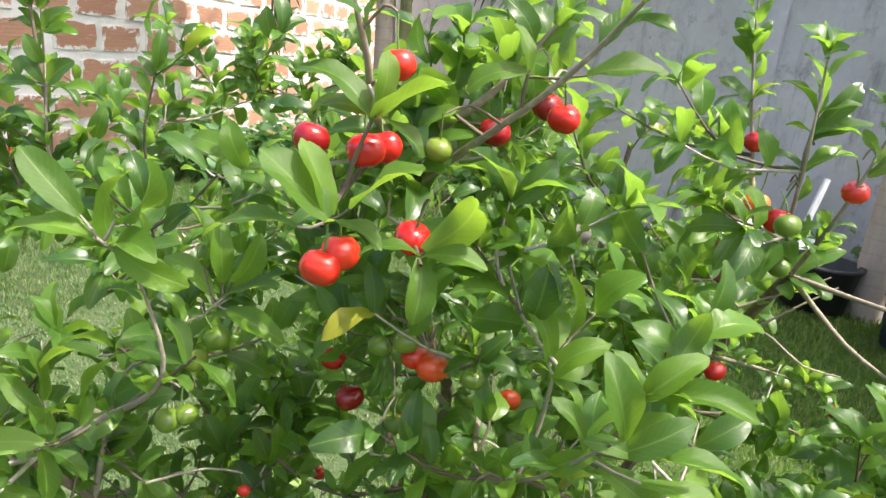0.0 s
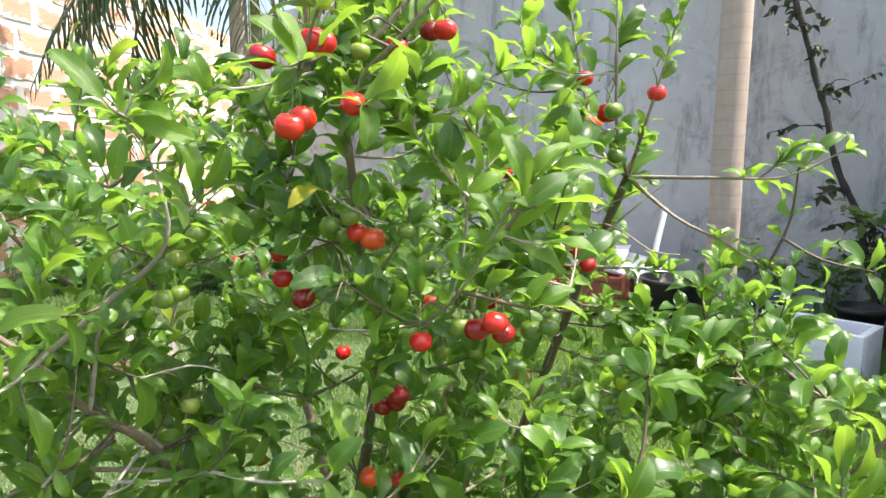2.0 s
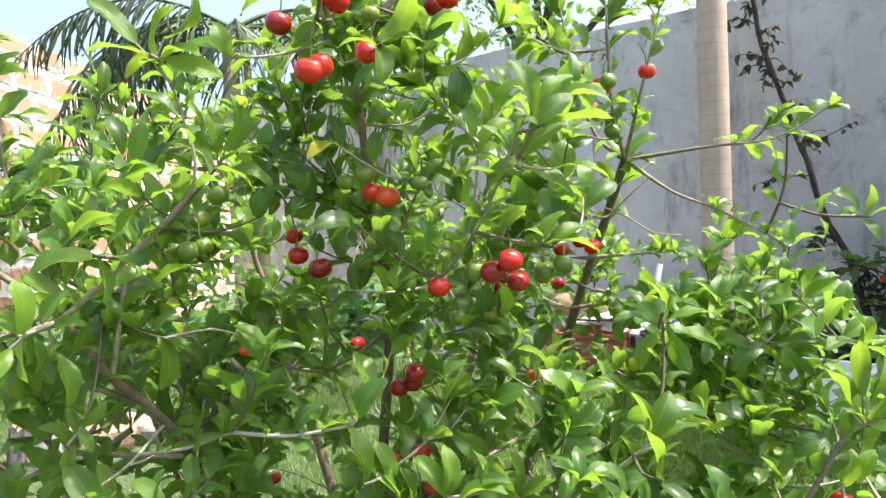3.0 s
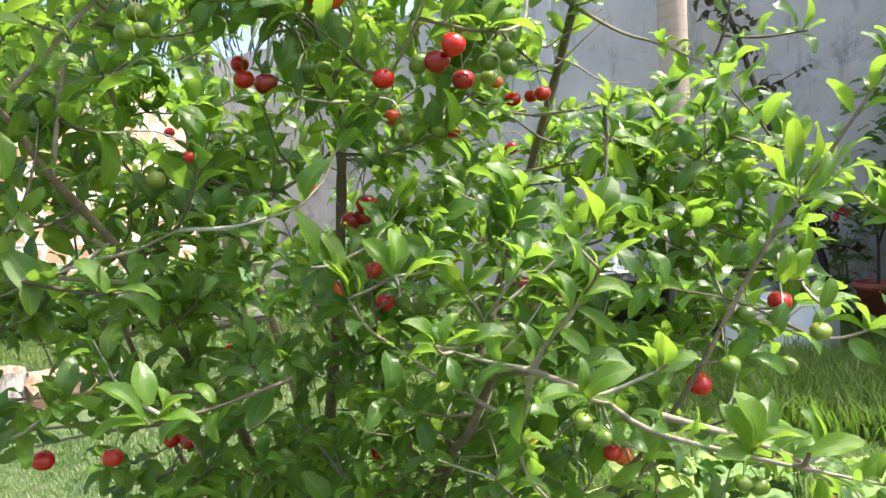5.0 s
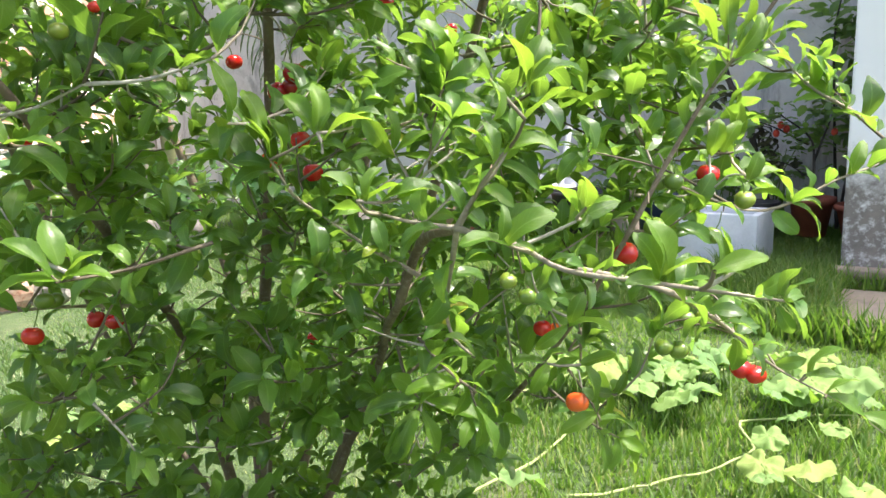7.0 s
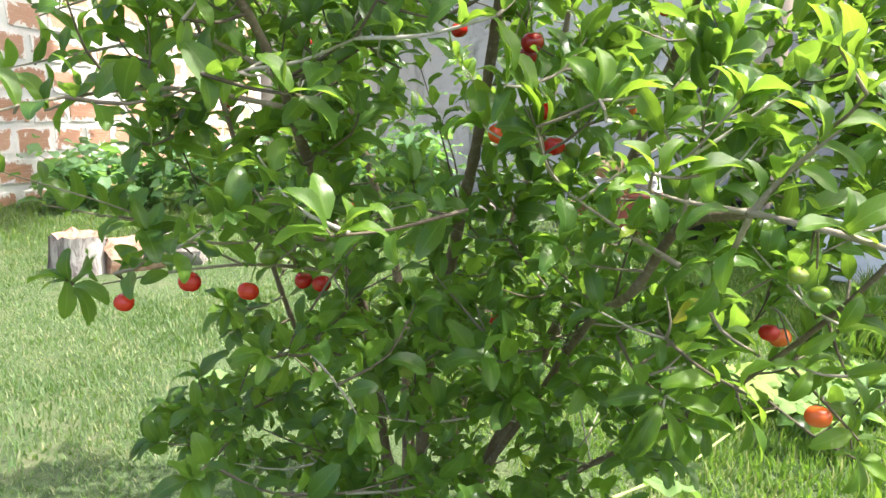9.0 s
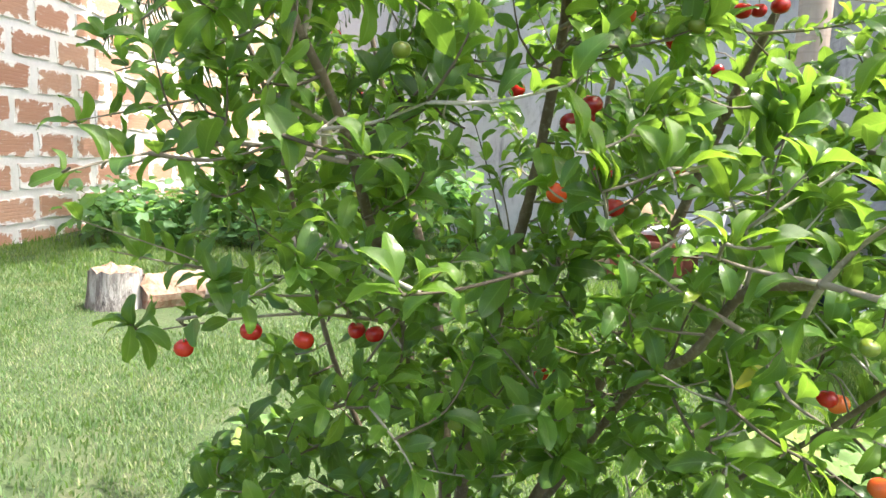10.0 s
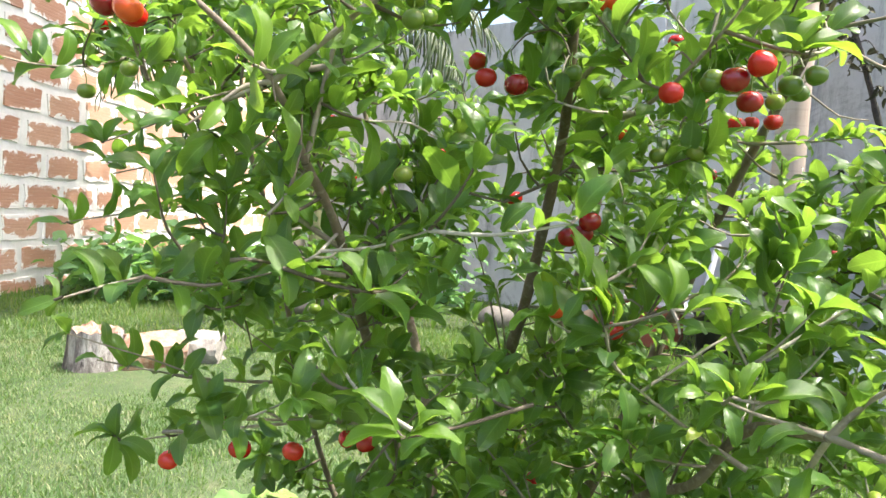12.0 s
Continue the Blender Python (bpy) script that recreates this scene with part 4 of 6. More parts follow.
# inner and outer twigs that fill the crown
CROWN = (((0.12, 0.90, 0.60), (0.32, 0.30, 0.40), 96), ((0.20, 0.66, 0.93), (0.17, 0.20, 0.17), 92), ((-0.06, 0.78, 0.70), (0.16, 0.18, 0.22), 36),
         ((0.34, 0.68, 0.60), (0.20, 0.22, 0.22), 80), ((-0.14, 0.72, 0.36), (0.12, 0.18, 0.10), 14), ((0.10, 0.84, 0.32), (0.31, 0.28, 0.22), 185), ((-0.12, 1.02, 0.88), (0.19, 0.18, 0.20), 12))
OUTER = (((0.47, 0.68, 0.66), (0.15, 0.18, 0.15), 40), ((0.28, 0.92, 0.86), (0.18, 0.20, 0.17), 32), ((-0.03, 0.55, 0.68), (0.12, 0.10, 0.14), 18), ((-0.08, 0.54, 0.74), (0.10, 0.09, 0.10), 20), ((0.15, 0.60, 0.60), (0.26, 0.12, 0.24), 62),
         ((-0.14, 0.63, 0.84), (0.11, 0.11, 0.12), 18), ((-0.28, 0.80, 0.94), (0.12, 0.16, 0.10), 26), ((-0.10, 0.78, 0.87), (0.10, 0.12, 0.07), 10), ((0.57, 0.70, 0.70), (0.12, 0.12, 0.10), 16), ((0.50, 0.78, 0.76), (0.10, 0.08, 0.06), 14), ((-0.13, 0.95, 0.99), (0.09, 0.12, 0.07), 16), ((0.49, 0.67, 0.75), (0.14, 0.11, 0.07), 12), ((-0.03, 0.63, 0.92), (0.13, 0.09, 0.06), 13))
SEEDS = []
for centre, radii, count in CROWN + OUTER:
    for _ in range(count):
        d = Vector((rnd.gauss(0, 1), rnd.gauss(0, 1), rnd.gauss(0, 1))).normalized() * rnd.uniform(0.25, 1.0) ** 0.6
        w = Vector((centre[0] + d.x * radii[0], centre[1] + d.y * radii[1], centre[2] + d.z * radii[2]))
        if w.y < 0.40 or not clear_of_camera(local(w)) or (w.z < 0.78 and w.y > 0.6 and w.x < 0.11 - (0.32 if w.z > 0.46 else 0.43) * w.y) or (w.z < 0.84 and w.x < 0.11 - 0.44 * w.y):
            continue
        SEEDS.append(local(w))
skeleton = Kd(NODES)
SEEDS.sort(key=skeleton.nearest)
nodes = np.zeros((20000, 3))
used = len(NODES)
nodes[:used] = [tuple(p) for p in NODES]
for q in SEEDS:
    d = nodes[:used] - np.array(tuple(q))
    cost = np.sqrt((d ** 2).sum(1)) + np.where(d[:, 2] > 0.0, 0.5 * d[:, 2] + 0.10, 0.0)
    near = Vector(nodes[int(cost.argmin())])
    out = q - near
    if out.length > 0.20:
        q = near + out.normalized() * 0.20
        out = q - near
    if out.length < 0.03:
        q = q + Vector((rnd.gauss(0, 0.02), rnd.gauss(0, 0.02), 0.035))
        out = q - near
    mid = near.lerp(q, 0.5) + Vector((rnd.gauss(0, 0.004), rnd.gauss(0, 0.004), -0.04 * out.length))
    path = spline([near, mid, q + Vector((0, 0, 0.008))], 0.014)
    twig(path, 0.0018 if out.length > 0.08 else 0.0013, 0.0006)
    NODES.extend(path[2:-2])
    grown = path[2:-2]
    nodes[used:used + len(grown)] = [tuple(p) for p in grown]
    used += len(grown)
    if (q + BASE).z < 0.60:
        leafy(path, 0.30, 0.0190, (0.021, 0.036))
    else:
        leafy(path, 0.06, 0.0165, (0.020, 0.036))

# straight bare shoots low in the bush
for _ in range(330):
    foot = Vector(nodes[rnd.randrange(len(skeleton.p))])
    w = foot + BASE
    if w.z > 0.62 or w.z < 0.20 or w.x < -0.08:
        continue
    d = Vector((rnd.gauss(0.15, 0.6), rnd.gauss(-0.5, 0.4), rnd.uniform(0.15, 0.9))).normalized()
    n = rnd.uniform(0.08, 0.22)
    path = spline([foot, foot + d * n * 0.5 + Vector((0, 0, 0.008)), foot + d * n], 0.02)
    if clear_of_camera(path[-1]) and (path[-1] + BASE).y > 0.48 and (path[-1] + BASE).x < 0.42:
        twig(path, 0.0014, 0.0005)
        leafy(path, 0.75, 0.018, (0.016, 0.028))

# fruit
RIPE_A = [(0.255, 0.495, 0.842), (0.218, 0.548, 1.039), (0.14, 0.473, 1.02), (0.144, 0.488, 1.02), (0.148, 0.483, 1.057), (0.164, 0.478, 0.983), (0.129, 0.459, 0.968), (0.134, 0.468, 0.973), (0.156, 0.543, 0.895), (0.347, 0.746, 1.026), (0.351, 0.645, 0.988), (0.401, 0.681, 1.008), (0.276, 0.813, 0.932), (-0.327, 0.763, 0.911), (0.205, 0.51, 0.824), (0.114, 0.713, 0.754), (0.074, 0.633, 0.864), (0.328, 0.76, 0.841), (0.353, 0.79, 0.848), (0.357, 0.743, 0.843), (0.261, 0.731, 0.806), (-0.126, 1.113, 0.779), (-0.178, 0.913, 0.686), (0.512, 0.563, 0.642), (0.434, 0.533, 0.586), (0.541, 0.552, 0.478), (0.55, 0.545, 0.475), (-0.026, 0.678, 0.52)]
SMALL = [(0.055, 0.541, 0.778)]
RIPE_B = SMALL + [(0.184, 0.593, 0.681), (-0.007, 0.673, 0.519), (0.39, 0.633, 0.499), (0.16, 0.813, 0.448), (-0.161, 1.113, 0.865), (-0.166, 0.612, 0.511), (-0.091, 0.574, 0.541), (-0.067, 0.643, 0.517), (0.193, 0.583, 0.655), (-0.016, 0.863, 0.569), (-0.138, 0.473, 0.848), (0.082, 0.613, 0.847)]
DARK_A = [(0.183, 0.553, 1.027), (0.206, 0.573, 1.042), (0.097, 0.513, 1.015), (0.549, 1.013, 0.714), (0.244, 0.509, 0.834), (0.263, 0.534, 0.825), (0.106, 0.583, 0.837), (0.177, 0.643, 0.737), (0.161, 0.653, 0.722), (0.174, 0.653, 0.726), (0.337, 0.863, 0.797), (0.189, 0.913, 0.42), (-0.156, 0.473, 0.855)]
GREEN_A = [(0.163, 0.513, 1.019), (0.146, 0.553, 0.891), (0.179, 0.613, 0.84), (0.142, 0.563, 0.838), (0.038, 0.483, 0.856), (0.046, 0.488, 0.859), (0.353, 0.628, 0.989), (0.339, 0.723, 0.98), (0.366, 0.675, 0.952), (0.23, 0.513, 0.832), (0.236, 0.611, 0.797), (0.247, 0.639, 0.80), (0.281, 0.513, 0.833), (0.292, 0.503, 0.838), (0.153, 0.533, 0.908), (0.138, 0.533, 0.902), (0.194, 0.523, 0.899), (0.141, 0.583, 0.841), (0.035, 0.513, 0.878), (0.049, 0.513, 0.895), (0.245, 0.591, 0.794), (0.218, 0.593, 0.791), (0.447, 0.874, 0.792), (0.146, 0.555, 0.842), (0.508, 0.543, 0.595), (0.428, 0.463, 0.617), (0.462, 0.513, 0.642), (0.454, 0.523, 0.641), (0.381, 0.613, 0.606)]
GREEN_B = [(0.457, 0.513, 0.515), (0.469, 0.513, 0.512), (0.517, 0.513, 0.626), (0.474, 0.513, 0.537), (0.49, 0.513, 0.536), (0.326, 0.452, 0.588), (0.338, 0.448, 0.578), (0.164, 0.643, 0.664), (0.208, 0.589, 0.652), (0.152, 0.757, 0.556), (-0.039, 0.613, 0.555), (-0.278, 0.657, 0.825), (-0.24, 0.688, 0.743), (-0.085, 0.763, 0.626), (-0.093, 0.613, 0.595), (0.030, 0.538, 0.762), (0.264, 0.723, 0.818), (0.282, 0.733, 0.819), (-0.169, 0.613, 0.794), (-0.049, 0.653, 0.546), (0.151, 0.613, 0.853), (0.232, 0.513, 0.835), (0.283, 0.543, 0.827), (0.299, 0.543, 0.834), (-0.215, 0.613, 0.839)]
ORANGE_A = [(0.167, 0.543, 0.891), (0.354, 0.729, 0.984), (0.322, 0.863, 0.877), (0.305, 0.863, 0.687), (0.403, 0.561, 0.455), (0.402, 0.64, 0.493), (0.152, 0.635, 0.662), (0.204, 0.67, 0.816), (-0.139, 0.468, 0.851)]


def fruit_mesh(name, mat, seed):
    """A cherry with three faint lobes and a dimple at the stalk, one unit in diameter."""
    r = random.Random(seed)
    verts, faces = [], []
    rings, seg = 9, 16
    lobe = r.uniform(0.03, 0.06)
    for i in range(rings + 1):
        a = math.pi * i / rings
        for j in range(seg):
            b = 2 * math.pi * j / seg
            k = 0.5 * (1 + lobe * math.cos(3 * b) * math.sin(a)) * (1 - 0.16 * math.exp(-(a / 0.45) ** 2) - 0.06 * math.exp(-((math.pi - a) / 0.4) ** 2))
            verts.append((k * math.sin(a) * math.cos(b) * 1.04, k * math.sin(a) * math.sin(b) * 1.04, k * math.cos(a) * 0.94))
    for i in range(rings):
        for j in range(seg):
            t = (j + 1) % seg
            faces.append((i * seg + j, (i + 1) * seg + j, (i + 1) * seg + t, i * seg + t))
    me = raw_mesh(name, verts, faces)
    me.materials.append(mat)
    return me


def stalk_mesh(seed):
    r = random.Random(seed)
    v, f = tube_arrays(spline([Vector((0, 0, 0.40)), Vector((r.uniform(-0.05, 0.05), 0.03, 0.8)), Vector((r.uniform(-0.2, 0.2), r.uniform(-0.1, 0.2), 1.35))], 0.2), 0.035, 0.03, 5)
    me = raw_mesh("stalk", v, f)
    me.materials.append(M_STALK)
    return me


STALKS = [stalk_mesh(i) for i in range(3)]
for places, mat, label, size in ((RIPE_A + RIPE_B, M_RIPE, "glossy ripe red cherry", (0.0155, 0.0185)), (DARK_A, M_DARK, "glossy overripe dark red cherry", (0.0165, 0.0190)),
                                 (ORANGE_A, M_ORANGE, "cherry turning from yellow to orange red", (0.0170, 0.0195)), (GREEN_A + GREEN_B, M_GREENF, "unripe green cherry", (0.0120, 0.0155))):
    meshes = [fruit_mesh("cherry", mat, s) for s in range(3)]
    for q in places:
        if q in SMALL:
            d = 0.0085
        elif q[0] > 0.3 and 0.44 < q[1] < 0.455:
            d = 0.0115
        elif q[1] > 0.8:
            d = 0.0165
        else:
            d = rnd.uniform(*size)
        m = Matrix.Translation(local(q)) @ Euler((rnd.gauss(0, 0.18), rnd.gauss(0, 0.18), rnd.uniform(0, 6.28))).to_matrix().to_4x4() @ Matrix.Scale(d, 4)
        ob = shared("cherry", rnd.choice(meshes), bush, m, label)
        shared("stalk", rnd.choice(STALKS), ob, Matrix.Identity(4))
        top = m @ Vector((0, 0, 1.35))
        near = min(NODES, key=lambda p: (p - top).length)
        if 0.004 < (near - top).length < 0.12:
            twig(spline([near, near.lerp(top, 0.6) + Vector((0, 0, 0.006)), top]), 0.0009, 0.0006)

# the 300 foremost leaves are parts in lighter green, the rest one mesh
HANGING = [local(q) + Vector((0, -0.03 * k, 0.004 * k)) for q in RIPE_A + RIPE_B + DARK_A + ORANGE_A for k in range(6 if q in DARK_A else 4)]
STEMS = [local(q) + Vector((0, -0.035 * k, 0.0)) for way in ([(0.118, 0.80, 0.57), (0.135, 0.75, 0.66), (0.152, 0.69, 0.80)], [(0.296, 0.913, 0.556), (0.33, 0.90, 0.659), (0.36, 0.863, 0.774), (0.383, 0.80, 0.871)], [(0.152, 0.69, 0.80), (0.150, 0.63, 0.85), (0.146, 0.57, 0.95)],
                                                                        [(-0.006, 0.753, 0.543), (-0.012, 0.653, 0.63), (-0.022, 0.573, 0.716), (-0.028, 0.55, 0.735)], [(0.246, 0.66, 0.50), (0.257, 0.565, 0.548), (0.274, 0.516, 0.605), (0.293, 0.445, 0.625)]) for q in spline(way, 0.02) for k in (0, 1, 2, 3)]
tree_of_fruit = Kd(HANGING)
STEMS += [local(q) + Vector((-0.004, -0.034, 0.014)) * k for q in spline([(0.296, 0.913, 0.556), (0.33, 0.90, 0.659), (0.36, 0.863, 0.774)], 0.02) for k in range(1, 15)]
open_stems = Kd(STEMS)
open_leaves = Kd(SHOWN)
LEAVES = [item for item in LEAVES if item[2] == 2 or open_leaves.nearest(item[0] @ Vector((0, 0.5, 0))) > 0.012 and tree_of_fruit.nearest(item[0] @ Vector((0, 0.5, 0))) > 0.0215 and open_stems.nearest(item[0] @ Vector((0, 0.5, 0))) > 0.016]
LEAVES.sort(key=lambda item: (-item[2], item[0].translation.y))
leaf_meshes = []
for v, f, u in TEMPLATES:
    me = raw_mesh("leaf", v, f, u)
    me.materials.append(M_FRONTLEAF)
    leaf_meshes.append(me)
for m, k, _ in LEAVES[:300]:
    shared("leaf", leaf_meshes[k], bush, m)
foliage = Joined()
for m, k, _ in LEAVES[300:]:
    put_leaf(foliage, TEMPLATES[k], m)
tagged(mesh_object("foliage", foliage.mesh("foliage"), M_LEAF, bush, "mass of glossy green leaves"), kind="stuff")
tagged(mesh_object("twig", twigs.mesh("twig"), M_TWIGS, bush, "tangle of thin twigs"), kind="stuff")


# ---- palms ----
def frond_mesh(length, seed, droop=0.8, pairs=36, leaflet=0.40):
    r = random.Random(seed)
    j = Joined()
    line = []
    for i in range(pairs + 1):
        t = i / pairs
        line.append(Vector((0, length * (t - 0.18 * t * t), length * (0.35 * t - droop * t * t))))
    v, f = tube_arrays(line, 0.014, 0.003, 5)
    j.add(v, f, np.zeros((len(v), 2), np.float32))
    tmpl = leaf_template(r, 0.028, 0.45, 0.3, 6, 0.8)
    for i in range(4, pairs):
        way = (line[i + 1] - line[i]).normalized()
        size = leaflet * (math.sin(math.pi * min(1, 0.12 + 0.86 * i / pairs))) ** 0.6 * r.uniform(0.85, 1.1)
        for s in (1, -1):
            d = way * 0.55 + Vector((s, 0, r.uniform(-1.0, -0.35)))
            put_leaf(j, tmpl, leaf_matrix(line[i], d, Vector((0, 0, 1)), size, r.gauss(0, 0.3)))
    return j.mesh("frond")


def ringed_trunk(points, r0, r1, gap, mat, parent):
    path = spline(points, gap / 3)
    verts, faces = [], []
    sides, n = 28, len(path)
    for i, q in enumerate(path):
        r = (r0 + (r1 - r0) * i / n) * (1.0 + (0.012 if i % 3 == 0 else 0.0) + rnd.uniform(-0.003, 0.003))
        for s in range(sides):
            a = 2 * math.pi * s / sides
            verts.append((q.x + r * math.cos(a), q.y + r * math.sin(a), q.z + 0.006 * math.sin(2 * a + 1.3)))
    for i in range(n - 1):
        for s in range(sides):
            t = (s + 1) % sides
            faces.append((i * sides + s, i * sides + t, (i + 1) * sides + t, (i + 1) * sides + s))
    return mesh_object("trunk", raw_mesh("trunk", verts, faces), mat, parent)


def crown(parent, top, meshes, ways):
    for i, (yaw, lift) in enumerate(ways):
        shared("frond", meshes[i % len(meshes)], parent, pose(*top, lift, 0, yaw))


FRONDS = [frond_mesh(1.5, s, d) for s, d in ((1, 0.85), (2, 1.0), (3, 0.7))]
for me in FRONDS:
    me.materials.append(M_FROND)
palm = thing("palm_tree", "slender palm with a pale ringed trunk beside the grey wall", "palm", at=(1.57, 3.75, GROUND_Z))
ringed_trunk([(0, 0, -0.03), (0.0, 0.0, 0.5), (-0.005, 0, 1.5), (0.0, 0.02, 5.2)], 0.082, 0.062, 0.075, M_PALMBARK, palm)
crown(palm, (0, 0.02, 5.2), FRONDS, [(20, 25), (85, 10), (150, 30), (215, 5), (275, 25), (330, 12)])
coco = thing("coconut_palm", "young coconut palm with drooping dark green fronds", "palm", at=(-1.22, 4.62, GROUND_Z))
ringed_trunk([(0, 0, -0.03), (0.01, 0.0, 0.6), (-0.02, 0, 1.3), (-0.03, 0.0, 2.15)], 0.075, 0.05, 0.11, M_PALMBARK, coco)
ringed_trunk([(0.16, 0.02, -0.03), (0.14, 0.0, 0.7), (0.09, 0, 1.6), (0.05, 0.0, 2.15)], 0.045, 0.03, 0.2, M_PALMGREEN, coco)
crown(coco, (0, 0.0, 2.15), FRONDS, [(82, 10), (108, 0), (132, 6), (62, 18), (-60, 5), (-95, -12), (-78, 14), (-112, -16), (122, -18), (-160, -14), (96, -24), (-40, 20)])


# ---- tools for plants of the yard ----
def plant(name, label, category, at, stems, leaf_size, count, mat, wood, width=0.5, group="", spread=0.10, leaf_from=0.3):
    """A small shrub: curved stems with leaves along them."""
    ob = thing(name, label, category, group, at=at)
    r = random.Random(int(abs(at[0] * 1000 + at[1] * 77)))
    tmpl = [leaf_template(r, width * r.uniform(0.85, 1.15), r.uniform(0.1, 0.4), r.uniform(0.1, 0.4), 6, r.uniform(0.8, 1.1)) for _ in range(4)]
    leaves = Joined()
    for pts, r0 in stems:
        path = spline(pts, 0.03)
        v, f = tube_arrays(path, r0, r0 * 0.4, 6, 0.15, r)
        mesh_object("stem", raw_mesh("stem", v, f), wood, ob)
        for _ in range(count):
            i = r.randrange(int(len(path) * leaf_from), len(path))
            q = path[i] + Vector((r.gauss(0, spread), r.gauss(0, spread), r.gauss(0, spread * 0.8)))
            d = Vector((r.gauss(0, 1), r.gauss(0, 1), r.uniform(-0.6, 0.5)))
            put_leaf(leaves, r.choice(tmpl), leaf_matrix(q, d, Vector((r.gauss(0, 0.4), r.gauss(0, 0.4), 1)), leaf_size * r.uniform(0.6, 1.2)))
    tagged(mesh_object("foliage", leaves.mesh("foliage"), mat, ob), kind="stuff")
    return ob


def lathe_bm(profile, sides=24):
    """A turned shape from (radius, height) pairs."""
    bm = bmesh.new()
    rings = []
    for r, z in profile:
        rings.append([bm.verts.new((r * math.cos(2 * math.pi * k / sides), r * math.sin(2 * math.pi * k / sides), z)) for k in range(sides)])
    for a, b in zip(rings, rings[1:]):
        for k in range(sides):
            t = (k + 1) % sides
            bm.faces.new((a[k], a[t], b[t], b[k]))
    bm.faces.new(list(reversed(rings[0])))
    bm.faces.new(rings[-1])
    return bm


def pot(name, label, at, radius, height, mat, group="pots by the grey wall"):
    ob = thing(name, label, "pot", group, at=at)
    r, h = radius, height
    part("bowl", lathe_bm([(r * 0.7, 0), (r * 0.95, h * 0.82), (r * 1.07, h * 0.83), (r * 1.09, h), (r * 0.98, h), (r * 0.93, h * 0.8), (r * 0.9, h * 0.78)]), mat, ob)
    bm = lathe_bm([(r * 0.91, h * 0.80), (r * 0.85, h * 0.86), (r * 0.3, h * 0.88)], 20)
    for v in bm.verts:
        v.co.z += 0.01 * noise.noise(v.co * 30)
    part("soil", bm, M_SOIL, ob, "dark crumbly soil")
    return ob


def on_wall(x, off, z):
    """A place in front of the grey wall: metres along it, off it and up."""
    return GREY @ Vector((x, -off, z))


# ---- stump and log ----
STUMP_AT = (-1.34, 2.53, GROUND_Z - 0.01)
stump = thing("tree_stump", "low weathered grey tree stump on the lawn, jagged on top", "stump", at=STUMP_AT)


def rough_stump(rx, ry, h, seed, sides=44):
    """Furrowed bark and a jagged split top, as two meshes that meet at the rim."""
    bark, top = bmesh.new(), bmesh.new()
    def at(a, t):
        fur = 0.13 * noise.noise(Vector((math.cos(a) * 7, math.sin(a) * 7, seed + 0.4 * t))) + 0.10 * noise.noise(Vector((math.cos(a) * 3, math.sin(a) * 3, seed + t))) + 0.05 * math.sin(23 * a)
        flare = 1.02 - 0.04 * t + 0.05 * (1 - t) ** 3
        lift = h * t * (1 + 0.10 * noise.noise(Vector((math.cos(a) * 2.2, math.sin(a) * 2.2, seed + 7.0))) + 0.08 * noise.noise(Vector((math.cos(a) * 8, math.sin(a) * 8, seed))))
        return rx * (flare + fur) * math.cos(a), ry * (flare + fur) * math.sin(a), lift
    rows = [[bark.verts.new(at(2 * math.pi * k / sides, t)) for k in range(sides)] for t in (0, 0.15, 0.35, 0.55, 0.75, 0.9, 1.0)]
    for lo, hi in zip(rows, rows[1:]):
        for k in range(sides):
            bark.faces.new((lo[k], lo[(k + 1) % sides], hi[(k + 1) % sides], hi[k]))
    rings = []
    for g in (0.995, 0.75, 0.5, 0.25):
        ring = []
        for k in range(sides):
            x, y, z = at(2 * math.pi * k / sides, 1.0)
            z = h + (z - h) * g + (0.030 * noise.noise(Vector((x * g * 14, y * g * 30, 2.0))) if g < 0.9 else 0)
            ring.append(top.verts.new((x * g, y * g, z)))
        rings.append(ring)
    for lo, hi in zip(rings, rings[1:]):
        for k in range(sides):
            top.faces.new((lo[k], lo[(k + 1) % sides], hi[(k + 1) % sides], hi[k]))
    top.faces.new(rings[-1])
    return bark, top


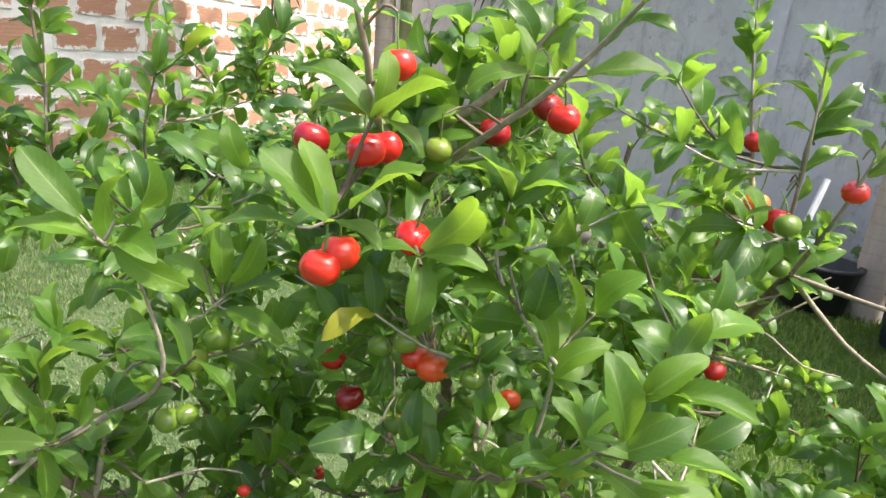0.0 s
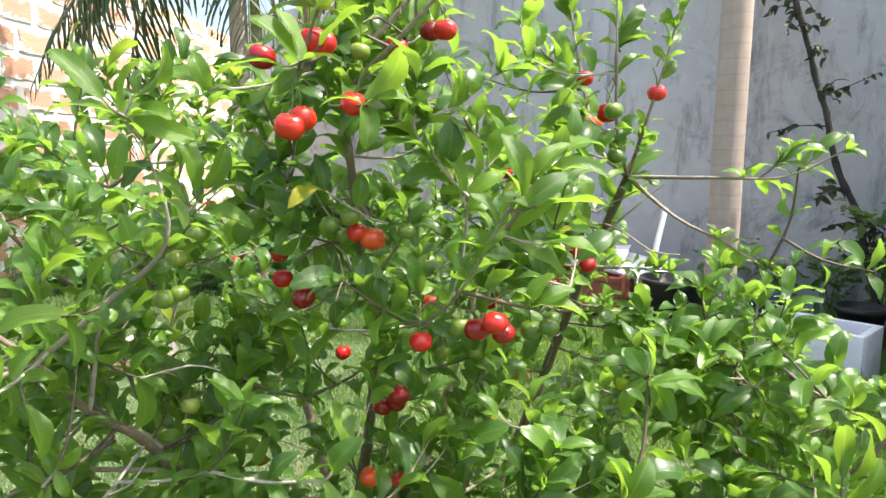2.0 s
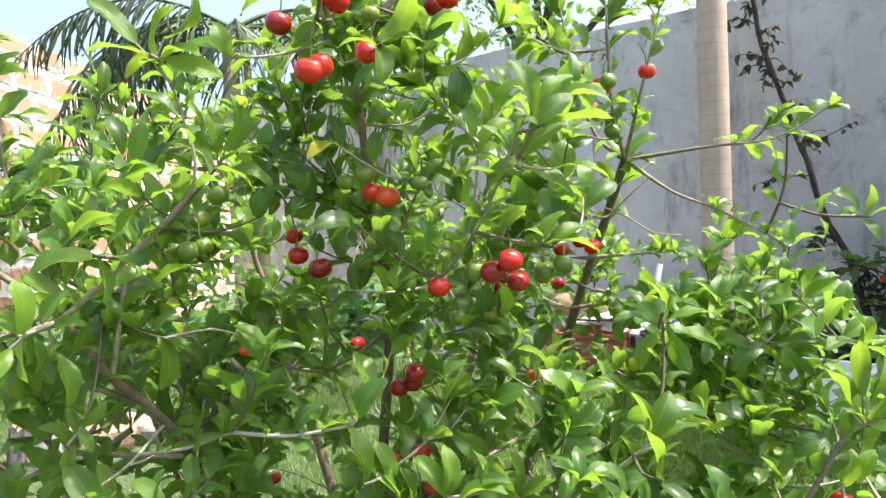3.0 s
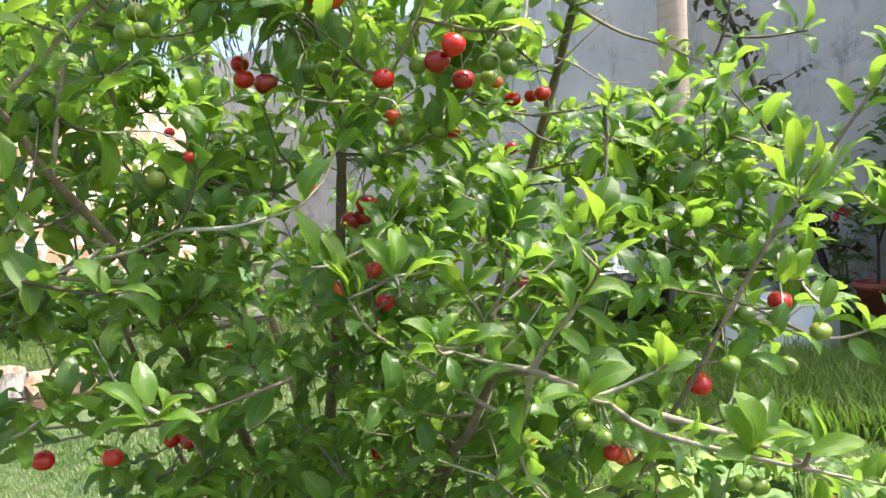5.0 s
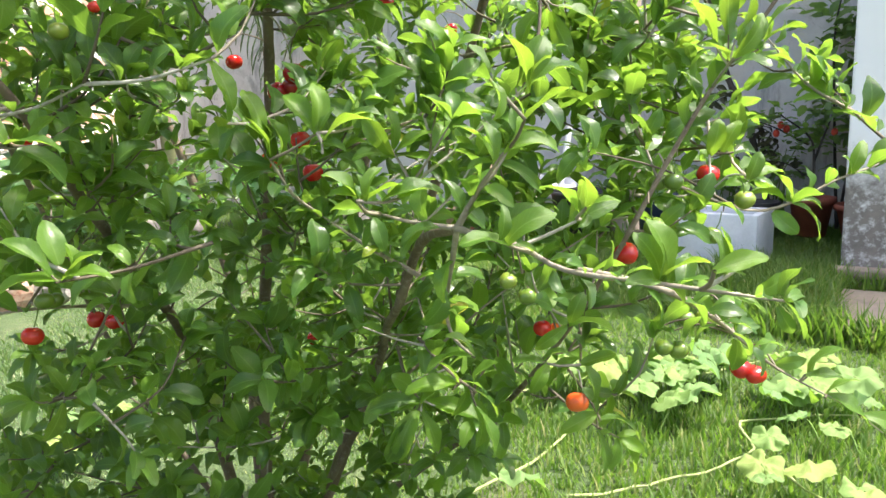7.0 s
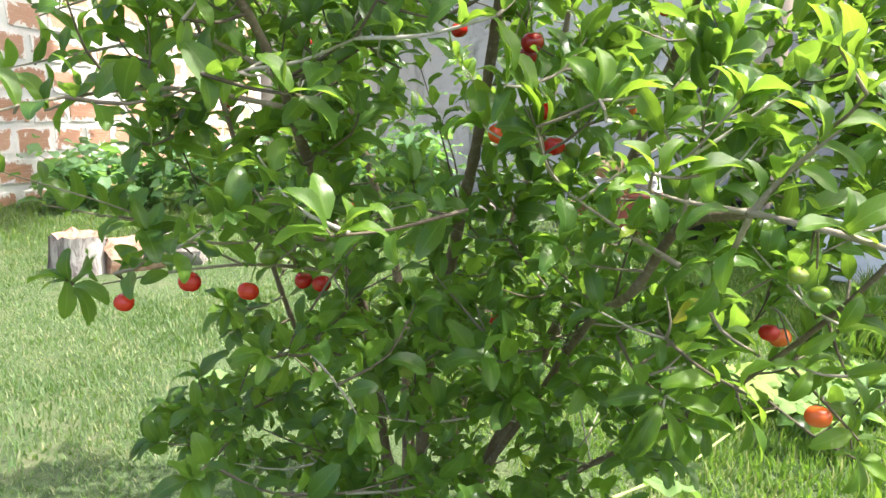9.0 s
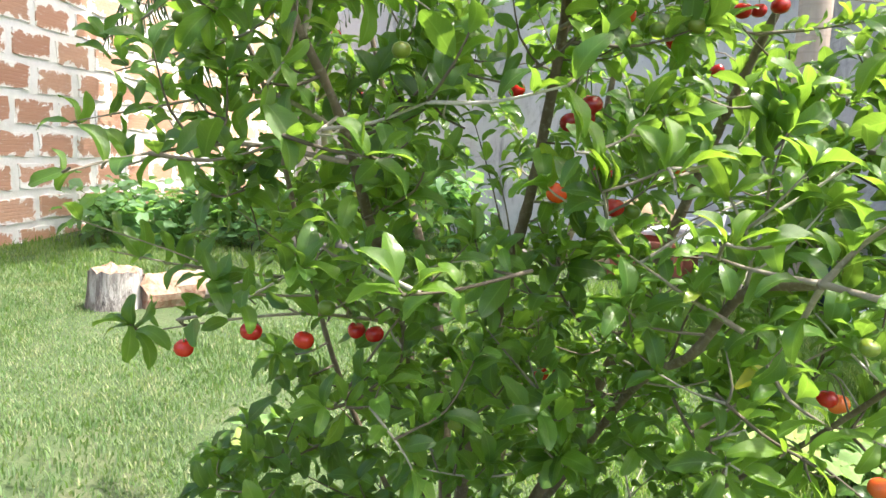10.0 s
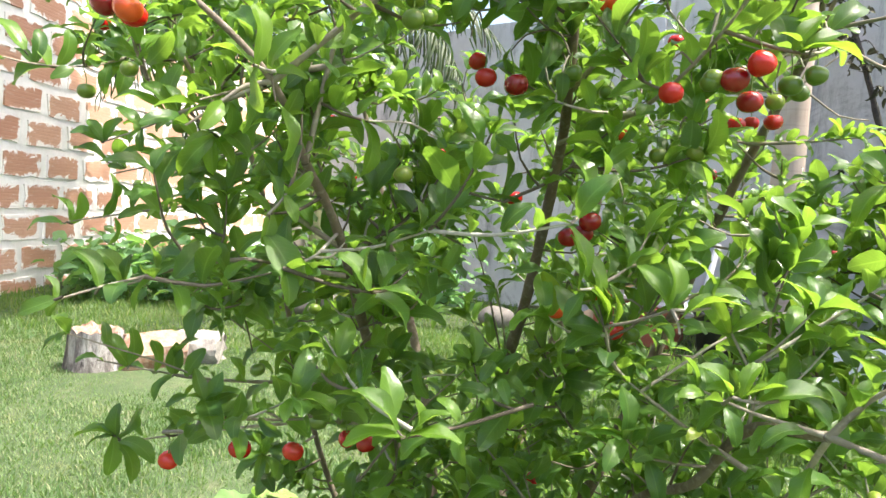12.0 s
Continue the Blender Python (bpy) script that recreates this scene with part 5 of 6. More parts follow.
bark, cut = rough_stump(0.095, 0.085, 0.145, 2)
part("bark", bark, M_STUMPBARK, stump, "grey-white furrowed bark with dark cracks")
part("split_top", cut, M_CUTWOOD, stump, "pale orange split wood", smooth=False)
for k, (x, y, turn, length, thick) in enumerate(((0.15, 0.11, 48, 0.22, 0.098), (0.29, 0.25, 10, 0.17, 0.085))):
    log = thing("split_log", ("chunk of split orange-brown firewood beside the stump", "short weathered grey-brown split log beside the stump")[k], "log", "firewood by the stump", at=(STUMP_AT[0] + x, STUMP_AT[1] + y, GROUND_Z))
    log.rotation_euler = (0, 0, radians(turn))
    bm = bmesh.new()
    rings, sides = [], 22
    for i in range(13):
        u = i / 12 - 0.5
        ring = []
        for n in range(sides):
            a = 2 * math.pi * n / sides
            c, e = math.cos(a), math.sin(a)
            # a split face above, round bark below, long splinters
            r = thick * (0.95 - 0.28 * max(0.0, e) ** 2 + 0.14 * noise.noise(Vector((u * 2.5, c * 3.0 + k * 5, e * 3.0))) + 0.10 * noise.noise(Vector((u * 3.0, c * 11.0, e * 11.0 + k))))
            x = u * length + (0.030 * noise.noise(Vector((c * 5, e * 5, k * 3.0 + 1))) if i in (0, 12) else 0.0)
            ring.append(bm.verts.new((x, r * c, max(-0.015, 0.048 + r * e))))
        rings.append(ring)
    for a, b in zip(rings, rings[1:]):
        for n in range(sides):
            bm.faces.new((a[n], a[(n + 1) % sides], b[(n + 1) % sides], b[n]))
    bm.faces.new(rings[0])
    bm.faces.new(list(reversed(rings[-1])))
    bmesh.ops.recalc_face_normals(bm, faces=bm.faces[:])
    part("wood", bm, (M_CUTWOOD, M_OLDWOOD)[k], log, smooth=False)

# ---- weeds along the brick wall ----
for x, y, h in ((-2.25, 4.15, 0.26), (-1.95, 4.30, 0.34), (-1.62, 4.42, 0.30), (-1.30, 4.30, 0.36), (-0.95, 4.5, 0.40), (-2.45, 4.6, 0.3), (-0.55, 4.7, 0.42), (-0.2, 4.75, 0.5)):
    stems = [([(0, 0, 0), (rnd.uniform(-0.1, 0.1), rnd.uniform(-0.1, 0.1), h * 0.5), (rnd.uniform(-0.22, 0.22), rnd.uniform(-0.2, 0.2), h)], 0.006) for _ in range(6)]
    plant("weed_bush", "low leafy green weed by the wall", "plant", (x, y, GROUND_Z - 0.01), stems, 0.105, 34, M_WEED, M_STALK, 0.62, "weeds along the wall", 0.07, 0.15)

# ---- dark weeds at the foot of the grey wall ----
for x, off, h in ((1.86, 0.12, 0.30), (2.12, 0.10, 0.36), (2.36, 0.14, 0.42), (1.55, 0.12, 0.26)):
    stems = [([(0, 0, 0), (rnd.uniform(-0.06, 0.06), rnd.uniform(-0.06, 0.06), h * 0.5), (rnd.uniform(-0.14, 0.14), rnd.uniform(-0.12, 0.06), h)], 0.005) for _ in range(5)]
    at = on_wall(x, off, GROUND_Z - 0.01)
    plant("wall_weed", "dark green weed at the foot of the grey wall", "plant", tuple(at), stems, 0.085, 14, M_DARKLEAF, M_STALK, 0.42, "weeds at the grey wall", 0.05, 0.3)

# ---- dead climber on the grey wall ----
vine = thing("dead_tree", "dark leaning dead tree trunk with a few shrivelled leaves", "tree", at=(2.30, 3.55, GROUND_Z))
away = Vector(vine.location)
trunk_line = [Vector(q) - away for q in ((2.30, 3.55, 0.05), (2.25, 3.58, 0.36), (2.07, 3.70, 0.98), (2.0, 3.76, 1.30), (1.90, 3.83, 1.72), (1.83, 3.87, 2.04), (1.72, 3.93, 2.7))]
trunk_line = [trunk_line[0]] + [q + Vector((rnd.gauss(0, 0.008), rnd.gauss(0, 0.008), 0)) for q in spline(trunk_line, 0.16)[1:]]
v, f = tube_arrays(spline(trunk_line, 0.03), 0.018, 0.012, 9, 0.35, rnd)
mesh_object("trunk", raw_mesh("trunk", v, f), M_DARKBARK, vine)
dry = Joined()
tmpl = leaf_template(rnd, 0.5, 0.7, 0.8, 6, 0.9)
line = spline(trunk_line, 0.05)
sprigs = Joined()
for k in range(30):
    q = line[rnd.randrange(5, len(line) - 2)]
    side = (GREY.to_3x3() @ Vector((rnd.choice((-1, 1)), -0.25, rnd.uniform(-0.35, 0.45)))).normalized()
    n = rnd.uniform(0.06, 0.15) if rnd.random() < 0.7 else rnd.uniform(0.15, 0.34)
    path = spline([q, q + side * n * 0.5 + Vector((0, 0, rnd.uniform(-0.02, 0.05))), q + side * n + Vector((0, 0, rnd.uniform(-0.06, 0.02)))], 0.03)
    v, f = tube_arrays(path, 0.004, 0.002, 5)
    sprigs.add(v, f)
    for _ in range(rnd.randrange(5, 11)):
        c = path[rnd.randrange(len(path) // 4, len(path))]
        put_leaf(dry, tmpl, leaf_matrix(c, (rnd.gauss(0, 1), rnd.gauss(0, 0.5), rnd.uniform(-1, 0.4)), (rnd.gauss(0, 1), -1, 0.5), rnd.uniform(0.03, 0.062)))
tagged(mesh_object("sprig", sprigs.mesh("sprig"), M_DARKBARK, vine), kind="stuff")
tagged(mesh_object("dry_leaves", dry.mesh("dry_leaves"), M_DRYLEAF, vine, "shrivelled blackish leaves"), kind="stuff")

# ---- potted plants, box and bucket by the grey wall ----
pot("plant_pot", "terracotta-red round plant pot on the grass", (2.34, 3.27, GROUND_Z), 0.10, 0.19, M_TERRACOTTA)
pot("plant_pot", "black plastic plant pot on the grass", (2.10, 3.36, GROUND_Z), 0.11, 0.17, M_BLACKPLASTIC)
pot("plant_pot", "terracotta-red round plant pot on the grass", (2.52, 3.14, GROUND_Z), 0.12, 0.16, M_TERRACOTTA)
berry = plant("pepper_plant", "slim potted shrub with small red pods", "plant", (2.36, 3.30, GROUND_Z + 0.14),
              [([(0, 0, 0), (0.0, 0.0, 0.22), (-0.02, 0.02, 0.34), (-0.14, 0.10, 0.46)], 0.008), ([(0, 0, 0.22), (0.05, 0.0, 0.36), (0.10, -0.02, 0.52)], 0.006), ([(-0.02, 0.02, 0.30), (-0.18, 0.10, 0.40), (-0.30, 0.16, 0.44)], 0.005)],
              0.07, 46, M_DARKLEAF, M_DARKBARK, 0.5, "", 0.055, 0.55)
for q in ((-0.12, 0.05, 0.38), (-0.16, 0.07, 0.36), (-0.15, 0.05, 0.40), (0.07, -0.04, 0.36)):
    bm = bmesh.new()
    bmesh.ops.create_icosphere(bm, subdivisions=2, radius=0.016)
    for v in bm.verts:
        v.co.z *= 1.25
        v.co += Vector(q)
    part("pod", bm, M_REDBERRY, berry, "small red pod")
plant("wall_shrub", "tall dark-leaved shrub growing against the wall", "shrub", (2.58, 3.42, GROUND_Z),
      [([(0, 0, 0), (-0.03, 0.02, 0.5), (-0.06, 0.02, 0.95), (-0.04, 0.0, 1.2)], 0.009), ([(0, 0, 0), (0.05, -0.02, 0.5), (0.06, -0.03, 1.05)], 0.008)], 0.10, 120, M_DARKLEAF, M_DARKBARK, 0.45, "", 0.075, 0.3)

FOAM_TURN = math.degrees(math.atan2(-0.25, 0.26))
foam = thing("foam_box", "open white polystyrene box standing on the grass", "box", at=(1.66, 2.84, GROUND_Z))
foam.rotation_euler = (0, 0, radians(FOAM_TURN))
for size, at in (((0.37, 0.03, 0.21), (0, -0.115, 0.105)), ((0.37, 0.03, 0.21), (0, 0.115, 0.105)), ((0.03, 0.20, 0.21), (-0.17, 0, 0.105)), ((0.03, 0.20, 0.21), (0.17, 0, 0.105)), ((0.31, 0.20, 0.03), (0, 0, 0.018))):
    part("panel", box_bm(size, at, 0.006), M_FOAM, foam)
bucket = thing("bucket", "dark blue plastic bucket beside the foam box", "bucket", at=(1.60, 3.30, GROUND_Z))
part("shell", lathe_bm([(0.10, 0), (0.12, 0.20), (0.13, 0.21), (0.13, 0.225), (0.115, 0.225), (0.105, 0.05), (0.05, 0.04)]), M_BLUEPLASTIC, bucket)

# ---- rubbish heap by the palm ----
crate = thing("crate", "open reddish-brown plastic crate lying on the heap", "crate", at=(0.95, 4.05, GROUND_Z))
crate.rotation_euler = (radians(4), 0, radians(-30))
for size, at in (((0.42, 0.02, 0.20), (0, -0.14, 0.10)), ((0.42, 0.02, 0.20), (0, 0.14, 0.10)), ((0.02, 0.26, 0.20), (-0.20, 0, 0.10)), ((0.02, 0.26, 0.20), (0.20, 0, 0.10)), ((0.38, 0.26, 0.02), (0, 0, 0.012)), ((0.45, 0.03, 0.03), (0, -0.15, 0.20))):
    part("panel", box_bm(size, at, 0.005), M_TERRACOTTA, crate)
bin_ = thing("tub", "black rubber tub among the rubbish", "tub", at=(1.33, 3.72, GROUND_Z))
part("shell", lathe_bm([(0.14, 0), (0.17, 0.20), (0.185, 0.21), (0.185, 0.225), (0.165, 0.225), (0.14, 0.06), (0.05, 0.05)], 28), M_BLACKPLASTIC, bin_)
for at, size, turn, mat, name, label in (((0.98, 4.22, 0.34), (0.42, 0.26, 0.025), (12, -8, -25), M_WHITEPLASTIC, "board", "white plastic board lying on the crate"),
                                         ((1.22, 4.08, 0.30), (0.34, 0.24, 0.02), (20, 6, -40), M_FOAM, "board", "broken white foam sheet on the heap")):
    ob = part(name, box_bm(size, (0, 0, 0), 0.005), mat, None)
    ob.matrix_world = pose(*at, *turn)
    tagged(ob, label, "board", "boards on the heap")
rail = mesh_object("plastic_pipe", raw_mesh("plastic_pipe", *tube_arrays(spline([Vector((1.24, 3.95, 0.16)), Vector((1.30, 4.02, 0.42)), Vector((1.36, 4.09, 0.64))], 0.05), 0.018, 0.018, 10)), M_WHITEPLASTIC)
tagged(rail, "white plastic pipe leaning on the heap", "pipe")
for x, y, z, d in ((0.86, 4.20, 0.42, 0.085), (1.03, 4.24, 0.40, 0.075), (0.72, 4.10, GROUND_Z + 0.07, 0.09)):
    bm = bmesh.new()
    bmesh.ops.create_icosphere(bm, subdivisions=3, radius=d)
    for v in bm.verts:
        v.co = Vector((v.co.x * 1.25, v.co.y, v.co.z * 0.9)) * (1 + 0.12 * noise.noise(v.co * 18))
    ob = part("coconut_husk", bm, M_HUSK, None)
    ob.location = (x, y, z)
    tagged(ob, "dry brown coconut husk on the heap", "coconut", "coconut husks")
for x, y, d in ((-1.05, 4.15, 0.10), (-0.85, 4.30, 0.075), (0.15, 4.2, 0.09)):
    bm = bmesh.new()
    bmesh.ops.create_icosphere(bm, subdivisions=3, radius=d)
    for v in bm.verts:
        v.co = Vector((v.co.x * 1.2, v.co.y, v.co.z * 0.8)) * (1 + 0.25 * noise.noise(v.co * 9 + Vector((x, y, 0))))
    ob = part("stone", bm, M_STONE, None)
    ob.location = (x, y, GROUND_Z + d * 0.5)
    tagged(ob, "rough grey-brown stone half sunk in the grass", "stone", "stones")


# ---- squash vine on the lawn ----
def squash_leaf_mesh(seed):
    g = random.Random(seed)
    n, verts, uvs = 36, [(0, 0, -0.02)], [(0.5, 0)]
    rings = (0.25, 0.5, 0.75, 1.0)
    for k in rings:
        for i in range(n):
            a = 2 * math.pi * i / n
            lobes = 0.90 + 0.085 * math.cos(5 * a) + 0.025 * math.sin(13 * a + seed) - (0.45 * math.exp(-((a - math.pi) / 0.22) ** 2))
            r = 0.5 * k * (1 + (lobes - 1) * k)
            x, y = r * math.sin(a), r * math.cos(a)
            z = 0.16 * noise.noise(Vector((x * 5, y * 5, seed * 3.1))) + 0.05 * noise.noise(Vector((x * 16, y * 16, seed))) - 0.35 * r * r + 0.045 * k * k * math.sin(7 * a + seed) + 0.02 * math.cos(5 * a) * k
            verts.append((x, y, z))
            uvs.append((0.5 + 0.5 * math.sin(2.5 * a) * k, 0.5 * k))
    tri = [(0, 1 + i, 1 + (i + 1) % n) for i in range(n)]
    for k in range(len(rings) - 1):
        for i in range(n):
            j = (i + 1) % n
            p, q = 1 + k * n, 1 + (k + 1) * n
            tri += [(p + i, q + i, q + j), (p + i, q + j, p + j)]
    me = raw_mesh("leaf", verts, [t[::-1] for t in tri], uvs)
    me.materials.append(M_SQUASH)
    return me


squash = thing("squash_vine", "sprawling squash vine with broad pale yellow-green leaves on the grass", "vine", at=(0.8, 1.5, GROUND_Z))
SQ = [squash_leaf_mesh(k) for k in range(4)]
RUNNERS = ([(0.35, 1.05), (0.55, 1.25), (0.72, 1.42), (0.95, 1.55), (1.2, 1.62)], [(0.52, 1.06), (0.65, 1.09), (0.70, 1.085), (0.78, 1.10), (0.895, 1.14), (0.93, 1.25), (1.05, 1.29), (1.2, 1.30)], [(0.895, 1.14), (0.90, 1.0), (0.95, 0.90)], [(0.5, 1.5), (0.75, 1.62), (1.0, 1.75)])
for way in RUNNERS:
    pts = [Vector((x - 0.8, y - 1.5, 0.002 + 0.012 * math.sin(9 * x + 5 * y))) for x, y in way]
    v, f = tube_arrays(spline([q + Vector((rnd.gauss(0, 0.005), rnd.gauss(0, 0.005), 0)) for q in spline(pts, 0.09)], 0.03), 0.0026, 0.0018, 7, 0.5, rnd)
    mesh_object("runner", raw_mesh("runner", v, f), M_RUNNER, squash)
patches = ((0.82, 1.47, 0.24, 0.075, 22), (1.13, 1.36, 0.11, 0.08, 8), (-0.34, 1.36, 0.07, 0.12, 4))
spots = [(px + sx * math.cos(t) * r, py + sy * math.sin(t) * r) for px, py, sx, sy, n in patches for t, r in [(rnd.uniform(0, 6.283), math.sqrt(rnd.random())) for _ in range(n)]]
spots += [(0.438, 1.02)] + [(0.90, 1.11), (0.90, 0.99), (0.81, 0.96), (0.94, 0.92), (0.92, 0.87), (0.83, 1.01), (1.05, 1.15), (1.01, 1.22), (1.16, 1.21), (0.80, 1.30), (0.99, 1.47), (0.82, 1.47), (0.85, 1.32), (0.74, 1.31), (1.00, 1.26), (0.86, 1.40)]
for x, y in spots:
    h, d = rnd.uniform(0.015, 0.05) + (0.02 if y > 1.3 else 0), rnd.uniform(0.07, 0.125) * (1.0 if y > 1.3 or x < 0.5 else 0.7)
    m = pose(x - 0.8, y - 1.5, h + 0.02, rnd.gauss(-14, 12), rnd.gauss(0, 14), rnd.uniform(0, 360)) @ Matrix.Scale(d, 4)
    shared("leaf", rnd.choice(SQ), squash, m)
    foot = Vector((x - 0.8 + rnd.gauss(0, 0.03), y - 1.5 + rnd.gauss(0, 0.03), 0.0))
    v, f = tube_arrays(spline([foot, foot.lerp(m.translation, 0.6) + Vector((0.01, 0, 0.01)), m.translation.copy()], 0.02), 0.0018, 0.0015, 5)
    mesh_object("petiole", raw_mesh("petiole", v, f), M_STALK, squash)

# ---- tree behind the grey wall ----
tree = thing("tree", "dark-leaved tree standing behind the grey wall", "tree", at=(0.9, 6.4, GROUND_Z))
limbs = ([(0, 0, -0.05), (0.05, 0.02, 1.2), (0.1, 0, 2.3), (0.3, 0, 3.4)], [(0.1, 0, 2.0), (-0.3, -0.2, 2.7), (-0.7, -0.3, 3.2)], [(0.1, 0, 2.1), (0.7, -0.5, 2.7), (1.2, -1.0, 3.0)], [(0.1, 0, 2.3), (0.0, -0.5, 2.8), (-0.1, -0.9, 3.1)])
clumps = Joined()
tm = [leaf_template(rnd, 0.45, 0.3, 0.3, 6, 0.95) for _ in range(3)]
for k, pts in enumerate(limbs):
    path = spline([Vector(q) for q in pts], 0.08)
    v, f = tube_arrays(path, 0.09 if k == 0 else 0.04, 0.03 if k == 0 else 0.012, 9, 0.15, rnd)
    mesh_object("trunk" if k == 0 else "limb", raw_mesh("limb", v, f), M_DARKBARK, tree)
    for _ in range(26):
        c = path[rnd.randrange(len(path) // 2, len(path))] + Vector((rnd.gauss(0, 0.32), rnd.gauss(0, 0.3), rnd.gauss(0.1, 0.24)))
        for _ in range(22):
            q = c + Vector((rnd.gauss(0, 0.11), rnd.gauss(0, 0.11), rnd.gauss(0, 0.08)))
            put_leaf(clumps, rnd.choice(tm), leaf_matrix(q, (rnd.gauss(0, 1), rnd.gauss(0, 1), rnd.uniform(-1, 0.3)), (rnd.gauss(0, 0.5), rnd.gauss(0, 0.5), 1), rnd.uniform(0.06, 0.11)))
tagged(mesh_object("crown", clumps.mesh("crown"), M_DARKLEAF, tree), kind="stuff")


# ---- unseen tree added beside the brick wall, whose crown shades the blocks ----
shade = thing("shade_tree", "unseen dense-leaved tree added to shade the brick wall", "tree", at=(-2.25, 1.45, GROUND_Z))
boughs = ([(0, 0, -0.05), (0.05, 0.1, 1.2), (0.15, 0.35, 2.3), (0.45, 1.0, 3.2)], [(0.45, 1.0, 3.2), (0.7, 1.4, 4.1), (1.0, 2.1, 4.6), (1.1, 2.8, 4.7)], [(0.15, 0.35, 2.3), (1.2, 0.8, 3.9), (1.9, 1.3, 4.6)], [(0.45, 1.0, 3.2), (1.4, 1.8, 4.5), (1.8, 2.6, 4.8)], [(0.15, 0.35, 2.3), (0.4, 1.3, 3.9), (0.55, 2.3, 4.5)])
shade_leaves = Joined()
for k, pts in enumerate(boughs):
    path = spline([Vector(q) for q in pts], 0.08)
    v, f = tube_arrays(path, 0.12 if k == 0 else 0.05, 0.035 if k == 0 else 0.012, 9, 0.15, rnd)
    mesh_object("trunk" if k == 0 else "limb", raw_mesh("limb", v, f), M_DARKBARK, shade)
for _ in range(330):
    d = Vector((rnd.gauss(0, 1), rnd.gauss(0, 1), rnd.gauss(0, 1))).normalized() * rnd.random() ** 0.4
    c = Vector((1.30 + d.x * 0.85, 1.73 + d.y * 1.42, 4.66 + d.z * 0.55))
    for _ in range(26):
        q = c + Vector((rnd.gauss(0, 0.09), rnd.gauss(0, 0.09), rnd.gauss(0, 0.06)))
        put_leaf(shade_leaves, rnd.choice(tm), leaf_matrix(q, (rnd.gauss(0, 1), rnd.gauss(0, 1), rnd.uniform(-1, 0.3)), (rnd.gauss(0, 0.4), rnd.gauss(0, 0.4), 1), rnd.uniform(0.09, 0.15)))
tagged(mesh_object("crown", shade_leaves.mesh("crown"), M_DARKLEAF, shade), kind="stuff")


# ---- grass ----
def grass(name, label, x0, x1, y0, y1, count, height, seed, keep, mat, fade=0.45):
    """Blades of grass that thin out over the last stretch towards the border of their patch."""
    g = np.random.default_rng(seed)
    x, y = g.uniform(x0, x1, count), g.uniform(y0, y1, count)
    edge = np.minimum(np.minimum(x - x0, x1 - x), np.minimum(y - y0, y1 - y)) + 0.08 * np.sin(9 * x + 4 * y) + 0.06 * np.sin(13 * y - 5 * x)
    ok = keep(x, y) & (g.uniform(0, 1, count) < np.clip(edge / fade, 0, 1))
    x, y = x[ok], y[ok]
    n = len(x)
    h = height * g.uniform(0.45, 1.25, n)
    a, lean, w = g.uniform(0, 6.283, n), g.uniform(0.1, 0.9, n), g.uniform(0.0016, 0.0034, n) * (height / 0.045) ** 0.4
    dx, dy = np.cos(a), np.sin(a)
    z = np.full(n, GROUND_Z - 0.025)
    rows = []
    for t, k in ((0.0, 1.0), (0.55, 0.8), (1.0, 0.08)):
        bend = lean * h * t * t
        for s in (-1, 1):
            rows.append(np.stack([x + dx * bend - dy * w * k * s, y + dy * bend + dx * w * k * s, z + h * t], 1))
    v = np.stack(rows, 1).reshape(-1, 3)
    base = np.arange(n)[:, None] * 6
    f = np.concatenate([base + np.array([[0, 1, 3, 2]]), base + np.array([[2, 3, 5, 4]])], 1).reshape(-1, 4)
    ob = mesh_object(name, raw_mesh(name, v, f, np.tile(np.array([[0.5, 0.0]], np.float32), (len(v), 1))), mat)
    return tagged(ob, label, "grass", kind="stuff")


def outside(x, y):
    """Lawn only: in front of the walls and off the slab."""
    u, w = x - 1.85, y - 2.32
    along, off = 0.8 * u - 0.6 * w, 0.6 * u + 0.8 * w
    free = (y < 5.1 - 0.695 * (x - 0.5) - 0.05) & (x > WALL_X + 0.03) & ~((along > -0.005) & (off > -0.65))
    return free


patch = np.random.default_rng(5)


def lawn(x, y):
    bare = np.sin(x * 3.1 + 1.3 * np.sin(y * 2.3)) * np.sin(y * 2.7 + 0.7) + 0.35 * np.sin(x * 9 + y * 7)
    return outside(x, y) & (patch.uniform(0, 1, len(x)) > np.clip((bare - 0.45) * 1.6, 0, 0.75))


